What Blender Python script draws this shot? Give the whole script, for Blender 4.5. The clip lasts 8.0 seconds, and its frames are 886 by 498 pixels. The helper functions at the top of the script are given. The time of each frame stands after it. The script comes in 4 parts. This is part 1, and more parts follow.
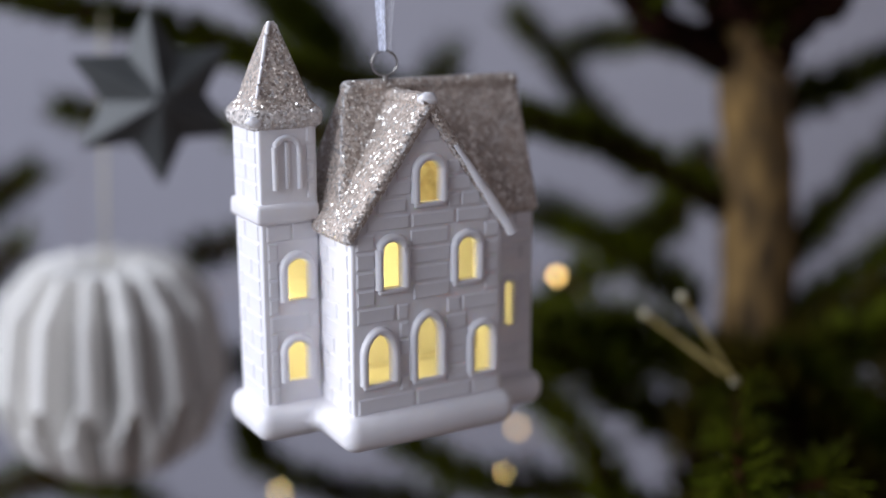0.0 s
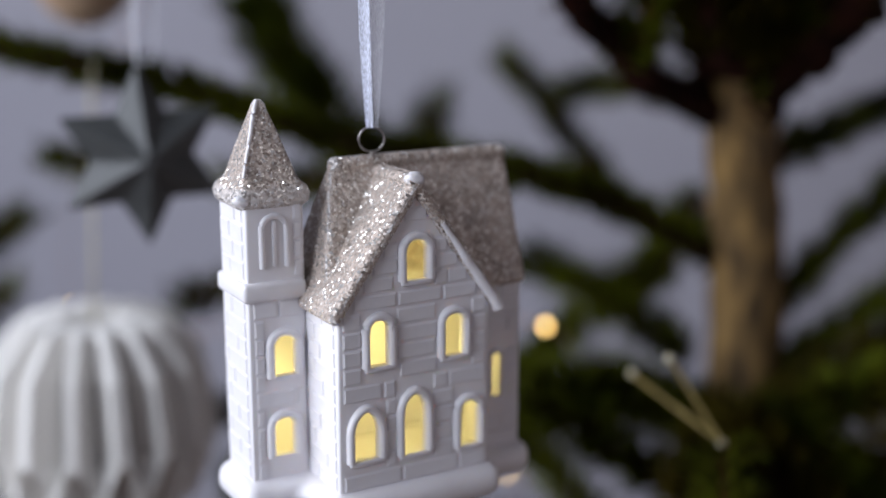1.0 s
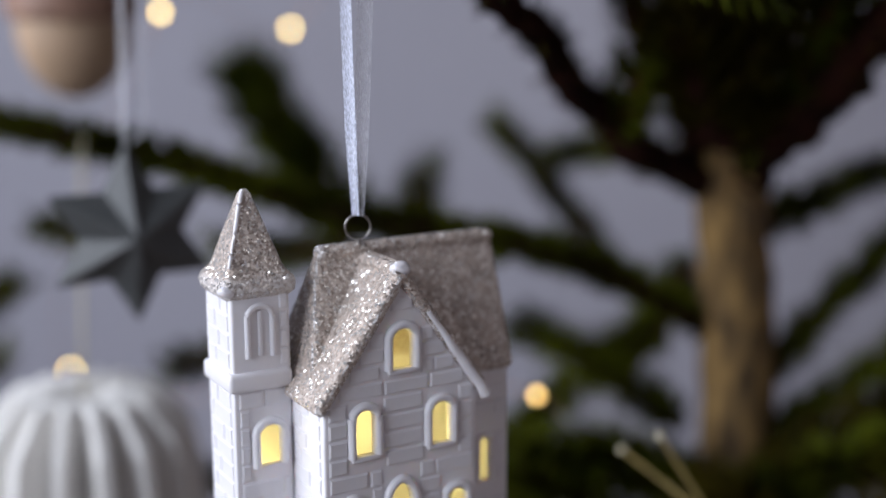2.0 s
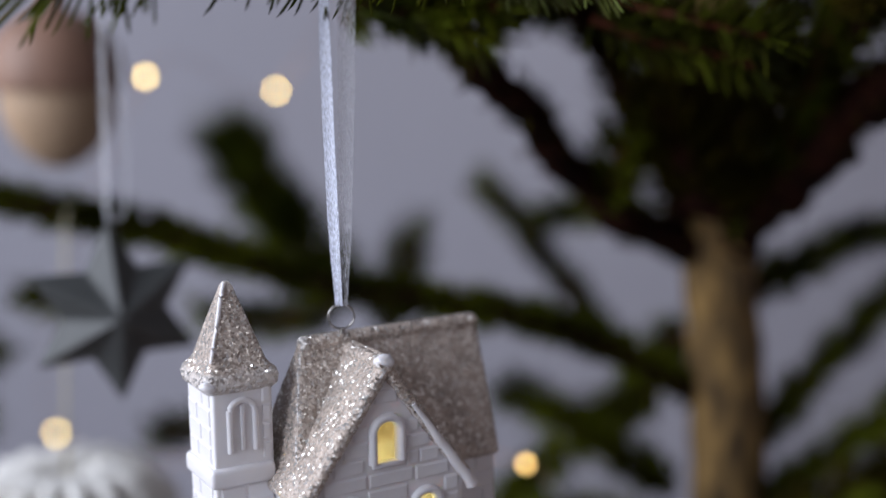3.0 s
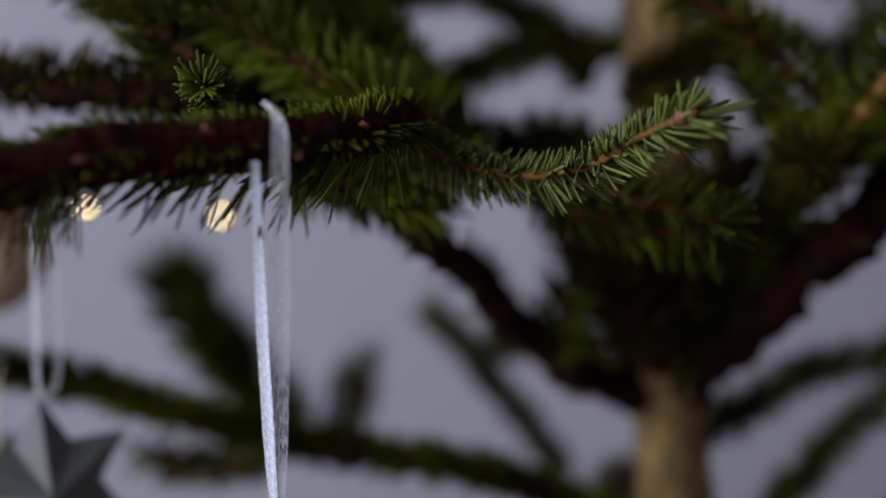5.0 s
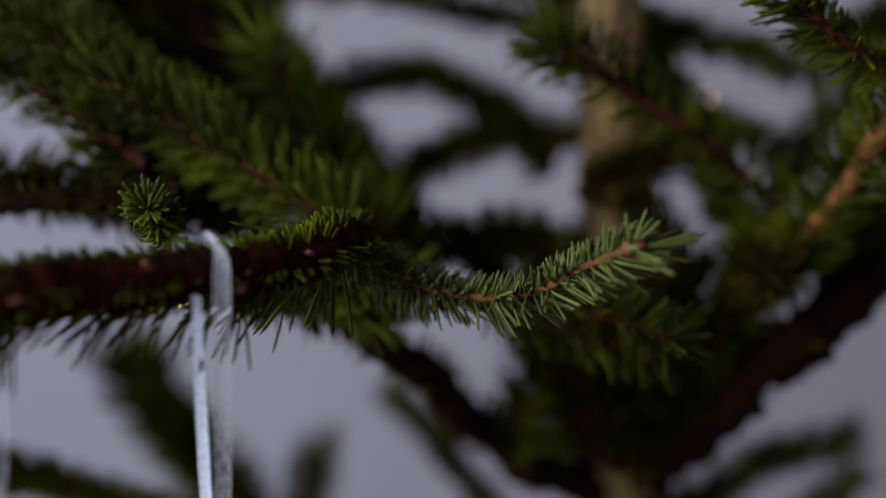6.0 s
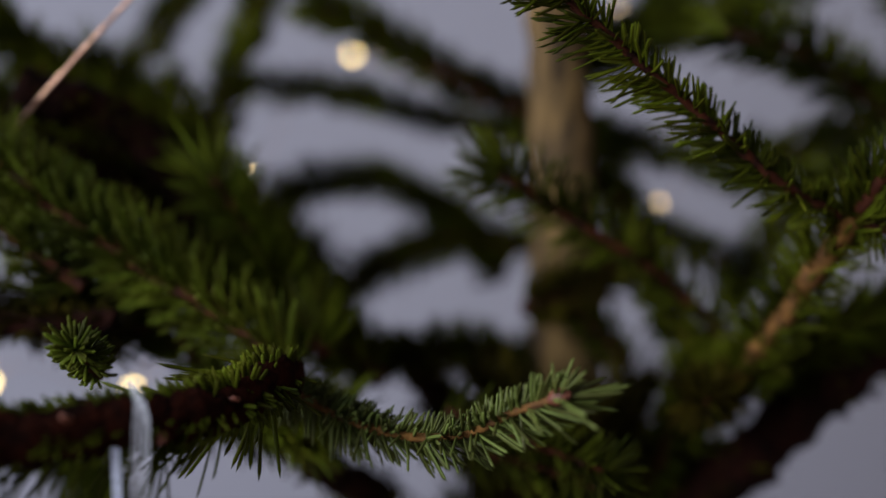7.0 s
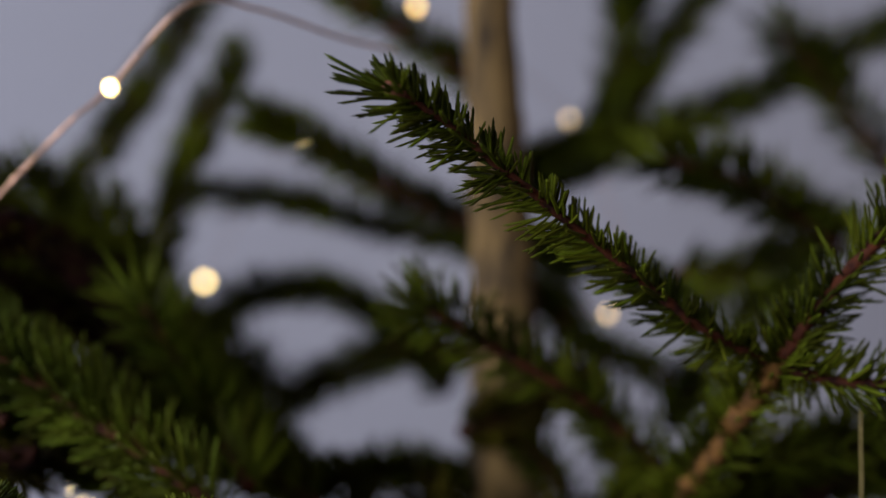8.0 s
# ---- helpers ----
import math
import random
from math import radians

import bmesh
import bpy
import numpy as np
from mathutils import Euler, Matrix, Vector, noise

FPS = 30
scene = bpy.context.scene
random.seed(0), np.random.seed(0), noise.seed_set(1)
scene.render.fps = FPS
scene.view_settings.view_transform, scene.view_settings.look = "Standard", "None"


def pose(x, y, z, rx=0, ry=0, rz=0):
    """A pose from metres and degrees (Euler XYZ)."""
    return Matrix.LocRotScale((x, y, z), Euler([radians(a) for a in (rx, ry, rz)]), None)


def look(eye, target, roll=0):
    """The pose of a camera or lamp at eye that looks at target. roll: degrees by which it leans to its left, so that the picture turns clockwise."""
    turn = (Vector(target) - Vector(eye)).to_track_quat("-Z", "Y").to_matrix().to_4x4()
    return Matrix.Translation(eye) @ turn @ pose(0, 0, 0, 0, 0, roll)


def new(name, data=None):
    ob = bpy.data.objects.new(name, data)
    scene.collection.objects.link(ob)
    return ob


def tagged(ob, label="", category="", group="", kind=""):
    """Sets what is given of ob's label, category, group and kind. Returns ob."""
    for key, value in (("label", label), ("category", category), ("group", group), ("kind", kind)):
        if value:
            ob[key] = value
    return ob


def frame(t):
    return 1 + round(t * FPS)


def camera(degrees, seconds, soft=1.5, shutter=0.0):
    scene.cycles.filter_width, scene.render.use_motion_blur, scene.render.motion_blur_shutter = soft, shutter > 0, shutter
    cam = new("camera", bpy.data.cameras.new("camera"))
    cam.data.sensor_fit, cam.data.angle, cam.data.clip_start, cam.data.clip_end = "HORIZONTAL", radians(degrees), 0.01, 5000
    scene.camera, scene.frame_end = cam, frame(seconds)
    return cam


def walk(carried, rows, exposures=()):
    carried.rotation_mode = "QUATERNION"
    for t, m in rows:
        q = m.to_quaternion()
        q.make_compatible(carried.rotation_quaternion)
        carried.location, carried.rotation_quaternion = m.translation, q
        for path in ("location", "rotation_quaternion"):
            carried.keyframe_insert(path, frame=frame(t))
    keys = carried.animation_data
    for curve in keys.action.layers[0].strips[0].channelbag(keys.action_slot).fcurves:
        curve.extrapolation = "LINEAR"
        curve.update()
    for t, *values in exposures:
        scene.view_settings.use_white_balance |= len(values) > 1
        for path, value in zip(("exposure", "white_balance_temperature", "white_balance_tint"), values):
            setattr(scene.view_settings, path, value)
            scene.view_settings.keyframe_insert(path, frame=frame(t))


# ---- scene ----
cam = camera(39.9, 8.0)
cam.data.dof.use_dof = True
cam.data.dof.focus_distance = 0.260
cam.data.dof.aperture_fstop = 3.75
PATH = [
    (0, (0.01007, -0.00545, 1.21948), (-0.0632, 1.9342, 0.7376), 0.40),
    (0.5, (0.01022, -0.00320, 1.22852), (-0.0563, 1.9350, 0.7398), 0.56),
    (1, (0.01119, -0.00190, 1.23507), (-0.0508, 1.9399, 0.7602), 0.54),
    (1.5, (0.01239, -0.00074, 1.24053), (-0.0495, 1.9482, 0.7960), 0.42),
    (3, (0.01492, 0.00577, 1.25844), (-0.0300, 1.9710, 0.8900), -0.09),
    (3.5, (0.01537, 0.00914, 1.26610), (-0.0165, 1.9781, 0.9165), -0.19),
    (4, (0.01589, 0.01284, 1.27463), (-0.0002, 1.9833, 0.9326), -0.21),
    (4.5, (0.01676, 0.01657, 1.28385), (0.0208, 1.9897, 0.9571), -0.15),
    (6, (0.02434, 0.02520, 1.31325), (0.0896, 2.0070, 1.0519), 0.49),
    (6.5, (0.02933, 0.02672, 1.32312), (0.1075, 2.0125, 1.0983), 0.80),
    (7, (0.03576, 0.02768, 1.33311), (0.1254, 2.0173, 1.1505), 1.10),
    (7.5, (0.04355, 0.02848, 1.34358), (0.1449, 2.0219, 1.2166), 1.36),
    (8, (0.05248, 0.02982, 1.35523), (0.1481, 2.0249, 1.2529), 1.51),
]
walk(cam, [(t, look(eye, target, roll)) for t, eye, target, roll in PATH])

# ---- light ----
world = bpy.data.worlds.new("world")
scene.world = world
world.use_nodes = True
sky = world.node_tree.nodes.new("ShaderNodeTexSky")
sky.sky_type, sky.sun_disc = "NISHITA", False
sky.sun_elevation, sky.sun_rotation = radians(25), radians(250)
world.node_tree.links.new(sky.outputs[0], world.node_tree.nodes["Background"].inputs[0])
world.node_tree.nodes["Background"].inputs[1].default_value = 0.08


def area_lamp(name, m, sx, sy, watts, colour):
    data = bpy.data.lights.new(name, "AREA")
    data.shape, data.size, data.size_y, data.energy, data.color = "RECTANGLE", sx, sy, watts, colour
    ob = new(name, data)
    ob.matrix_world = m
    return ob


# daylight in the opening of the window on the side wall
area_lamp("window_daylight", look((-1.24, -0.60, 1.80), (0.2, -0.40, 1.40)), 2.1, 1.2, 61, (0.83, 0.89, 1.03))
scene.view_settings.exposure = -0.30


# ---- materials ----
def material(name, colour, rough=0.6, metal=0.0, spread=0.25, scale=60.0, bump=0.0, bump_scale=400.0, second=None, island=0.0, stretch=(1, 1, 1), coat=0.0, sub=0.0, spec=0.5):
    m = bpy.data.materials.new(name)
    m.use_nodes = True
    t = m.node_tree
    n, l = t.nodes, t.links
    b = n["Principled BSDF"]
    tex = n.new("ShaderNodeTexCoord")
    mp = n.new("ShaderNodeMapping")
    mp.inputs["Scale"].default_value = stretch
    l.new(tex.outputs["Object"], mp.inputs[0])
    big = n.new("ShaderNodeTexNoise")
    big.inputs["Scale"].default_value, big.inputs["Detail"].default_value = scale, 6
    l.new(mp.outputs[0], big.inputs["Vector"])
    fine = n.new("ShaderNodeTexNoise")
    fine.inputs["Scale"].default_value, fine.inputs["Detail"].default_value = bump_scale, 4
    l.new(mp.outputs[0], fine.inputs["Vector"])
    ramp = n.new("ShaderNodeValToRGB")
    two = second or tuple(c * (1 - spread) for c in colour)
    ramp.color_ramp.elements[0].position, ramp.color_ramp.elements[1].position = 0.35, 0.65
    ramp.color_ramp.elements[0].color, ramp.color_ramp.elements[1].color = (*two, 1), (*colour, 1)
    l.new(big.outputs["Fac"], ramp.inputs[0])
    out = ramp.outputs[0]
    if island:
        geo = n.new("ShaderNodeNewGeometry")
        hsv = n.new("ShaderNodeHueSaturation")
        mr = n.new("ShaderNodeMapRange")
        mr.inputs["To Min"].default_value, mr.inputs["To Max"].default_value = 1 - island, 1 + island
        l.new(geo.outputs["Random Per Island"], mr.inputs["Value"])
        l.new(mr.outputs[0], hsv.inputs["Value"])
        mh = n.new("ShaderNodeMapRange")
        mh.inputs["To Min"].default_value, mh.inputs["To Max"].default_value = 0.48, 0.52
        l.new(geo.outputs["Random Per Island"], mh.inputs["Value"])
        l.new(mh.outputs[0], hsv.inputs["Hue"])
        l.new(out, hsv.inputs["Color"])
        out = hsv.outputs[0]
    l.new(out, b.inputs["Base Color"])
    rr = n.new("ShaderNodeMapRange")
    rr.inputs["To Min"].default_value, rr.inputs["To Max"].default_value = max(rough - 0.08, 0.02), min(rough + 0.08, 1)
    l.new(fine.outputs["Fac"], rr.inputs["Value"])
    l.new(rr.outputs[0], b.inputs["Roughness"])
    b.inputs["Metallic"].default_value = metal
    b.inputs["Specular IOR Level"].default_value = spec
    b.inputs["Coat Weight"].default_value = coat
    b.inputs["Coat Roughness"].default_value = 0.2
    if sub:
        b.inputs["Subsurface Weight"].default_value = sub
        b.inputs["Subsurface Radius"].default_value = (0.003, 0.0025, 0.002)
        b.inputs["Subsurface Scale"].default_value = 0.6
    if bump:
        bp = n.new("ShaderNodeBump")
        bp.inputs["Strength"].default_value, bp.inputs["Distance"].default_value = 1.0, bump
        l.new(fine.outputs["Fac"], bp.inputs["Height"])
        l.new(bp.outputs[0], b.inputs["Normal"])
    return m


def glitter_material(name, base, flake, share):
    """Crushed-glass glitter: every small cell is a flake that leans its own way."""
    m = bpy.data.materials.new(name)
    m.use_nodes = True
    t = m.node_tree
    n, l = t.nodes, t.links
    b = n["Principled BSDF"]
    tex = n.new("ShaderNodeTexCoord")
    vor = n.new("ShaderNodeTexVoronoi")
    vor.inputs["Scale"].default_value = 2000.0
    l.new(tex.outputs["Object"], vor.inputs["Vector"])
    geo = n.new("ShaderNodeNewGeometry")
    sub = n.new("ShaderNodeVectorMath")
    sub.operation = "SUBTRACT"
    sub.inputs[1].default_value = (0.5, 0.5, 0.5)
    l.new(vor.outputs["Color"], sub.inputs[0])
    mul = n.new("ShaderNodeVectorMath")
    mul.operation = "SCALE"
    mul.inputs["Scale"].default_value = 1.2
    l.new(sub.outputs[0], mul.inputs[0])
    add = n.new("ShaderNodeVectorMath")
    add.operation = "ADD"
    l.new(geo.outputs["Normal"], add.inputs[0])
    l.new(mul.outputs[0], add.inputs[1])
    nor = n.new("ShaderNodeVectorMath")
    nor.operation = "NORMALIZE"
    l.new(add.outputs[0], nor.inputs[0])
    l.new(nor.outputs[0], b.inputs["Normal"])
    sep = n.new("ShaderNodeSeparateColor")
    l.new(vor.outputs["Color"], sep.inputs[0])
    metal = n.new("ShaderNodeMath")
    metal.operation = "LESS_THAN"
    metal.inputs[1].default_value = share
    l.new(sep.outputs[2], metal.inputs[0])
    part_metal = n.new("ShaderNodeMath")
    part_metal.operation = "MULTIPLY"
    part_metal.inputs[1].default_value = 0.8
    l.new(metal.outputs[0], part_metal.inputs[0])
    l.new(part_metal.outputs[0], b.inputs["Metallic"])
    big = n.new("ShaderNodeTexNoise")
    big.inputs["Scale"].default_value, big.inputs["Detail"].default_value = 220.0, 5
    l.new(tex.outputs["Object"], big.inputs["Vector"])
    ramp = n.new("ShaderNodeValToRGB")
    ramp.color_ramp.elements[0].position, ramp.color_ramp.elements[1].position = 0.35, 0.7
    ramp.color_ramp.elements[0].color = (*[c * 0.72 for c in base], 1)
    ramp.color_ramp.elements[1].color = (*base, 1)
    l.new(big.outputs["Fac"], ramp.inputs[0])
    mix = n.new("ShaderNodeMix")
    mix.data_type = "RGBA"
    l.new(metal.outputs[0], mix.inputs["Factor"])
    l.new(ramp.outputs[0], mix.inputs["A"])
    mix.inputs["B"].default_value = (*flake, 1)
    # bare porcelain shows where the edges are worn
    wear = n.new("ShaderNodeValToRGB")
    wear.color_ramp.elements[0].position, wear.color_ramp.elements[1].position = 0.515, 0.565
    l.new(geo.outputs["Pointiness"], wear.inputs[0])
    patch = n.new("ShaderNodeMath")
    patch.operation = "MULTIPLY"
    l.new(wear.outputs[0], patch.inputs[0])
    patch.inputs[1].default_value = 0.85
    worn = n.new("ShaderNodeMix")
    worn.data_type = "RGBA"
    l.new(patch.outputs[0], worn.inputs["Factor"])
    l.new(mix.outputs["Result"], worn.inputs["A"])
    worn.inputs["B"].default_value = (0.86, 0.84, 0.84, 1)
    l.new(worn.outputs["Result"], b.inputs["Base Color"])
    b.inputs["Roughness"].default_value = 0.28
    return m


def glow_material(name, colour, strength):
    m = bpy.data.materials.new(name)
    m.use_nodes = True
    b = m.node_tree.nodes["Principled BSDF"]
    b.inputs["Base Color"].default_value = (*colour, 1)
    b.inputs["Emission Color"].default_value = (*colour, 1)
    b.inputs["Emission Strength"].default_value = strength
    return m


def organza_material(name, colour, clear, weave):
    """Sheer woven ribbon: fine threads let part of the light straight through."""
    m = bpy.data.materials.new(name)
    m.use_nodes = True
    t = m.node_tree
    n, l = t.nodes, t.links
    b = n["Principled BSDF"]
    b.inputs["Base Color"].default_value = (*colour, 1)
    b.inputs["Roughness"].default_value = 0.3
    b.inputs["Sheen Weight"].default_value = 0.4
    tex = n.new("ShaderNodeTexCoord")
    mp = n.new("ShaderNodeMapping")
    mp.inputs["Scale"].default_value = (4200, 4200, weave)
    l.new(tex.outputs["Object"], mp.inputs[0])
    no = n.new("ShaderNodeTexNoise")
    no.inputs["Scale"].default_value = 1.0
    l.new(mp.outputs[0], no.inputs["Vector"])
    mr = n.new("ShaderNodeMapRange")
    mr.inputs["From Min"].default_value, mr.inputs["From Max"].default_value = 0.35, 0.65
    mr.inputs["To Min"].default_value, mr.inputs["To Max"].default_value = max(clear - 0.25, 0), min(clear + 0.25, 1)
    l.new(no.outputs["Fac"], mr.inputs["Value"])
    bp = n.new("ShaderNodeBump")
    bp.inputs["Strength"].default_value, bp.inputs["Distance"].default_value = 0.6, 0.0002
    l.new(no.outputs["Fac"], bp.inputs["Height"])
    l.new(bp.outputs[0], b.inputs["Normal"])
    tp = n.new("ShaderNodeBsdfTransparent")
    mx = n.new("ShaderNodeMixShader")
    l.new(mr.outputs[0], mx.inputs[0])
    l.new(b.outputs[0], mx.inputs[1])
    l.new(tp.outputs[0], mx.inputs[2])
    l.new(mx.outputs[0], n["Material Output"].inputs[0])
    return m


WALL = material("painted_wall", (0.382, 0.372, 0.424), 0.85, spread=0.06, scale=3.0, bump=0.0004, bump_scale=300)
# warm tone chosen for the fill that the unseen east wall throws back
BOUNCE_WALL = material("warm_bounce_paint", (0.46, 0.39, 0.37), 0.85, spread=0.06, scale=3.0, bump=0.0004, bump_scale=300)
# unseen ceiling: its grey is kept dark to cut the bounced light
CEILING = material("ceiling_paint", (0.22, 0.215, 0.21), 0.9, spread=0.05, scale=3.0)
FLOOR = material("floor_wood", (0.16, 0.10, 0.06), 0.5, spread=0.35, scale=5.0, stretch=(1, 8, 1), bump=0.0004, bump_scale=80)
FRAME = material("window_paint", (0.80, 0.80, 0.80), 0.5, spread=0.05)
CERAMIC = material("white_ceramic", (0.84, 0.82, 0.85), 0.42, spread=0.05, scale=90, bump=0.00016, bump_scale=260, coat=0.15, sub=0.12)
GLITTER = glitter_material("champagne_glitter", (0.62, 0.52, 0.455), (0.99, 0.97, 0.94), 0.24)
BARK = material("trunk_bark", (0.225, 0.134, 0.042), 0.9, second=(0.020, 0.010, 0.003), scale=150, stretch=(1, 1, 0.3), bump=0.0022, bump_scale=160)
# dark limb bark, taken near black: the tree's inner shade is in its colour
SHADED_LIMB_BARK = material("shaded_limb_bark", (0.020, 0.0055, 0.003), 0.95, second=(0.004, 0.0012, 0.001), scale=160, bump=0.0006, bump_scale=700, spec=0.08)
# front bough's bark: a less darkened copy
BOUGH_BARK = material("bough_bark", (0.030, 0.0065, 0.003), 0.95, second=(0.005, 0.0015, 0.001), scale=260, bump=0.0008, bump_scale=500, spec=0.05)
TWIG_BARK = material("twig_bark", (0.095, 0.022, 0.007), 0.85, second=(0.020, 0.004, 0.002), scale=300, bump=0.0004, bump_scale=1200, spec=0.25)
NEEDLE = material("spruce_needles", (0.082, 0.092, 0.005), 0.6, second=(0.014, 0.017, 0.001), scale=45, island=0.55, spec=0.06)
# darkened copy of the needles: shade among the inner branches put into the colour
SHADED_NEEDLE = material("shaded_needles", (0.048, 0.036, 0.003), 0.65, second=(0.007, 0.006, 0.001), scale=60, island=0.6, spec=0.04)
# lighter needles: pale sprays, and branches whose light is put into the colour
MIDGREEN = material("pale_lit_needles", (0.112, 0.132, 0.010), 0.55, second=(0.036, 0.045, 0.004), scale=45, island=0.5, spec=0.08)
# young tip needles, lightened further: light on the twig is in the colour
FRESH_LIT = material("fresh_lit_needles", (0.132, 0.152, 0.032), 0.5, second=(0.050, 0.062, 0.012), scale=40, island=0.5, spec=0.2)
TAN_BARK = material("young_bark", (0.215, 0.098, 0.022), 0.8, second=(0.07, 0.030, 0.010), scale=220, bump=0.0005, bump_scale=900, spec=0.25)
BUD = material("bud_scales", (0.20, 0.060, 0.030), 0.6, second=(0.09, 0.022, 0.012), scale=900, bump=0.0002, bump_scale=1500)
PAPER = material("white_paper", (0.80, 0.78, 0.75), 0.8, spread=0.05, scale=60, bump=0.0001, bump_scale=900)
STAR = material("grey_card", (0.085, 0.090, 0.092), 0.45, spread=0.15, scale=80, bump=0.0001, bump_scale=900)
WOOD = material("turned_wood", (0.52, 0.36, 0.24), 0.5, spread=0.2, scale=60, stretch=(1, 1, 0.3), bump=0.0001, bump_scale=500)
WOOD_DARK = material("stained_wood", (0.30, 0.17, 0.12), 0.55, spread=0.25, scale=60, stretch=(1, 1, 0.3), bump=0.0001, bump_scale=500)
STEEL = material("steel_wire", (0.42, 0.40, 0.38), 0.35, metal=1.0, spread=0.2, scale=300)
COPPER = material("copper_wire", (0.62, 0.36, 0.24), 0.38, metal=0.85, spread=0.2, scale=300)
GOLD = material("gold_wire", (0.52, 0.40, 0.15), 0.4, metal=0.3, spread=0.2, scale=300)
BEAD = material("pale_bead", (0.85, 0.78, 0.55), 0.3, spread=0.1, scale=300)
THREAD = material("gold_thread", (0.62, 0.56, 0.40), 0.6, spread=0.2, scale=900)
ORGANZA = organza_material("sheer_organza", (0.80, 0.81, 0.88), 0.80, 70)
SATIN = organza_material("silver_ribbon", (0.74, 0.78, 0.92), 0.30, 800)
BULB = glow_material("warm_bulb", (1.0, 0.72, 0.27), 15.0)
BULB_DIM = glow_material("amber_bulb", (1.0, 0.64, 0.22), 8.0)
BULB_FAINT = glow_material("faint_bulb", (1.0, 0.70, 0.34), 4.0)
LED = glow_material("warm_led", (1.0, 0.80, 0.30), 3.0)


# ---- building helpers ----
def part(name, bm, mat, parent=None, label=""):
    """Links a bmesh, or a tuple of points and faces, as one mesh object under a thing or part."""
    me = bpy.data.meshes.new(name)
    if isinstance(bm, tuple):
        me.from_pydata([tuple(p) for p in bm[0]], [], bm[1])
        me.update()
    else:
        bmesh.ops.recalc_face_normals(bm, faces=bm.faces)
        bm.to_mesh(me)
        bm.free()
    me.materials.append(mat)
    ob = new(name, me)
    ob.parent = parent
    if label:
        ob["label"] = label
    return ob


def smooth(ob, angle=40):
    for f in ob.data.polygons:
        f.use_smooth = True
    ob.data.set_sharp_from_angle(angle=radians(angle))
    return ob


def thing(name, m, label, category, group="", kind=""):
    ob = new(name)
    ob.empty_display_size = 0.01
    ob.matrix_world = m
    return tagged(ob, label, category, group, kind)


def box_bm(x0, x1, y0, y1, z0, z1, bevel=0.0, segments=2):
    bm = bmesh.new()
    bmesh.ops.create_cube(bm, size=1)
    for v in bm.verts:
        v.co = Vector(((x0 + x1) / 2 + v.co.x * (x1 - x0), (y0 + y1) / 2 + v.co.y * (y1 - y0), (z0 + z1) / 2 + v.co.z * (z1 - z0)))
    if bevel:
        bmesh.ops.bevel(bm, geom=bm.edges[:], offset=bevel, segments=segments, profile=0.5, affect="EDGES", clamp_overlap=True)
    return bm


def curve_points(points, n):
    """n points on a smooth curve through the given ones."""
    p = [Vector(q) for q in points]
    p = [2 * p[0] - p[1], *p, 2 * p[-1] - p[-2]]
    out = []
    for i in range(n):
        s = i / (n - 1) * (len(p) - 3)
        k = min(int(s), len(p) - 4)
        u = s - k
        a, b, c, d = p[k : k + 4]
        out.append(0.5 * (2 * b + (c - a) * u + (2 * a - 5 * b + 4 * c - d) * u * u + (3 * b - a - 3 * c + d) * u ** 3))
    return out


def tube(points, r0, r1, sides=8, rough=0.0, closed=False):
    """Points and faces of a round rod along a row of points; rough: how uneven it is; r0 may be a function of the point."""
    verts, faces = [], []
    n = len(points)
    for i, p in enumerate(points):
        a, b = (points[(i - 1) % n], points[(i + 1) % n]) if closed else (points[max(i - 1, 0)], points[min(i + 1, n - 1)])
        t = (b - a).normalized()
        side = t.cross(Vector((0, 0, 1)) if abs(t.z) < 0.9 else Vector((0, 1, 0))).normalized()
        up = side.cross(t)
        r = r0(p) if callable(r0) else r0 + (r1 - r0) * i / max(n - 1, 1)
        for j in range(sides):
            w = 2 * math.pi * j / sides
            d = side * math.cos(w) + up * math.sin(w)
            rr = r * (1 + rough * noise.noise((p + d * r * 2) * 350) + 0.6 * rough * noise.noise((p + d * r) * 90))
            verts.append(p + d * rr)
    for i in range(n if closed else n - 1):
        for j in range(sides):
            a, b = i * sides + j, i * sides + (j + 1) % sides
            k = ((i + 1) % n) * sides
            faces.append((a, b, k + (j + 1) % sides, k + j))
    if not closed:
        faces += [tuple(range(sides))[::-1], tuple(range((n - 1) * sides, n * sides))]
    return verts, faces


# ---- the room ----
X0, X1, Y0, Y1, H = -1.3, 1.5, -3.0, 1.05, 2.6
tagged(part("floor", box_bm(X0 - 0.1, X1 + 0.1, Y0 - 0.1, Y1 + 0.1, -0.1, 0.0), FLOOR), "brown wooden floor of the room", "floor", kind="structure")
tagged(part("ceiling", box_bm(X0 - 0.1, X1 + 0.1, Y0 - 0.1, Y1 + 0.1, H, H + 0.1), CEILING), "plain grey unseen ceiling, darkened to limit bounce", "ceiling", kind="structure")
tagged(part("wall_north", box_bm(X0 - 0.1, X1 + 0.1, Y1, Y1 + 0.1, 0, H), WALL), "plain grey-lavender painted wall behind the tree", "wall", kind="structure")
tagged(part("wall_south", box_bm(X0 - 0.1, X1 + 0.1, Y0 - 0.1, Y0, 0, H), WALL), "plain grey painted wall", "wall", kind="structure")
# unseen wall: closes the room and stands near to bounce warm fill
tagged(part("wall_east", box_bm(X1, X1 + 0.1, Y0, Y1, 0, H), BOUNCE_WALL), "unseen warm white wall, set close to bounce fill light", "wall", kind="structure")
WY0, WY1, WZ0, WZ1 = -1.72, 0.50, 1.1, 2.45
bm = bmesh.new()
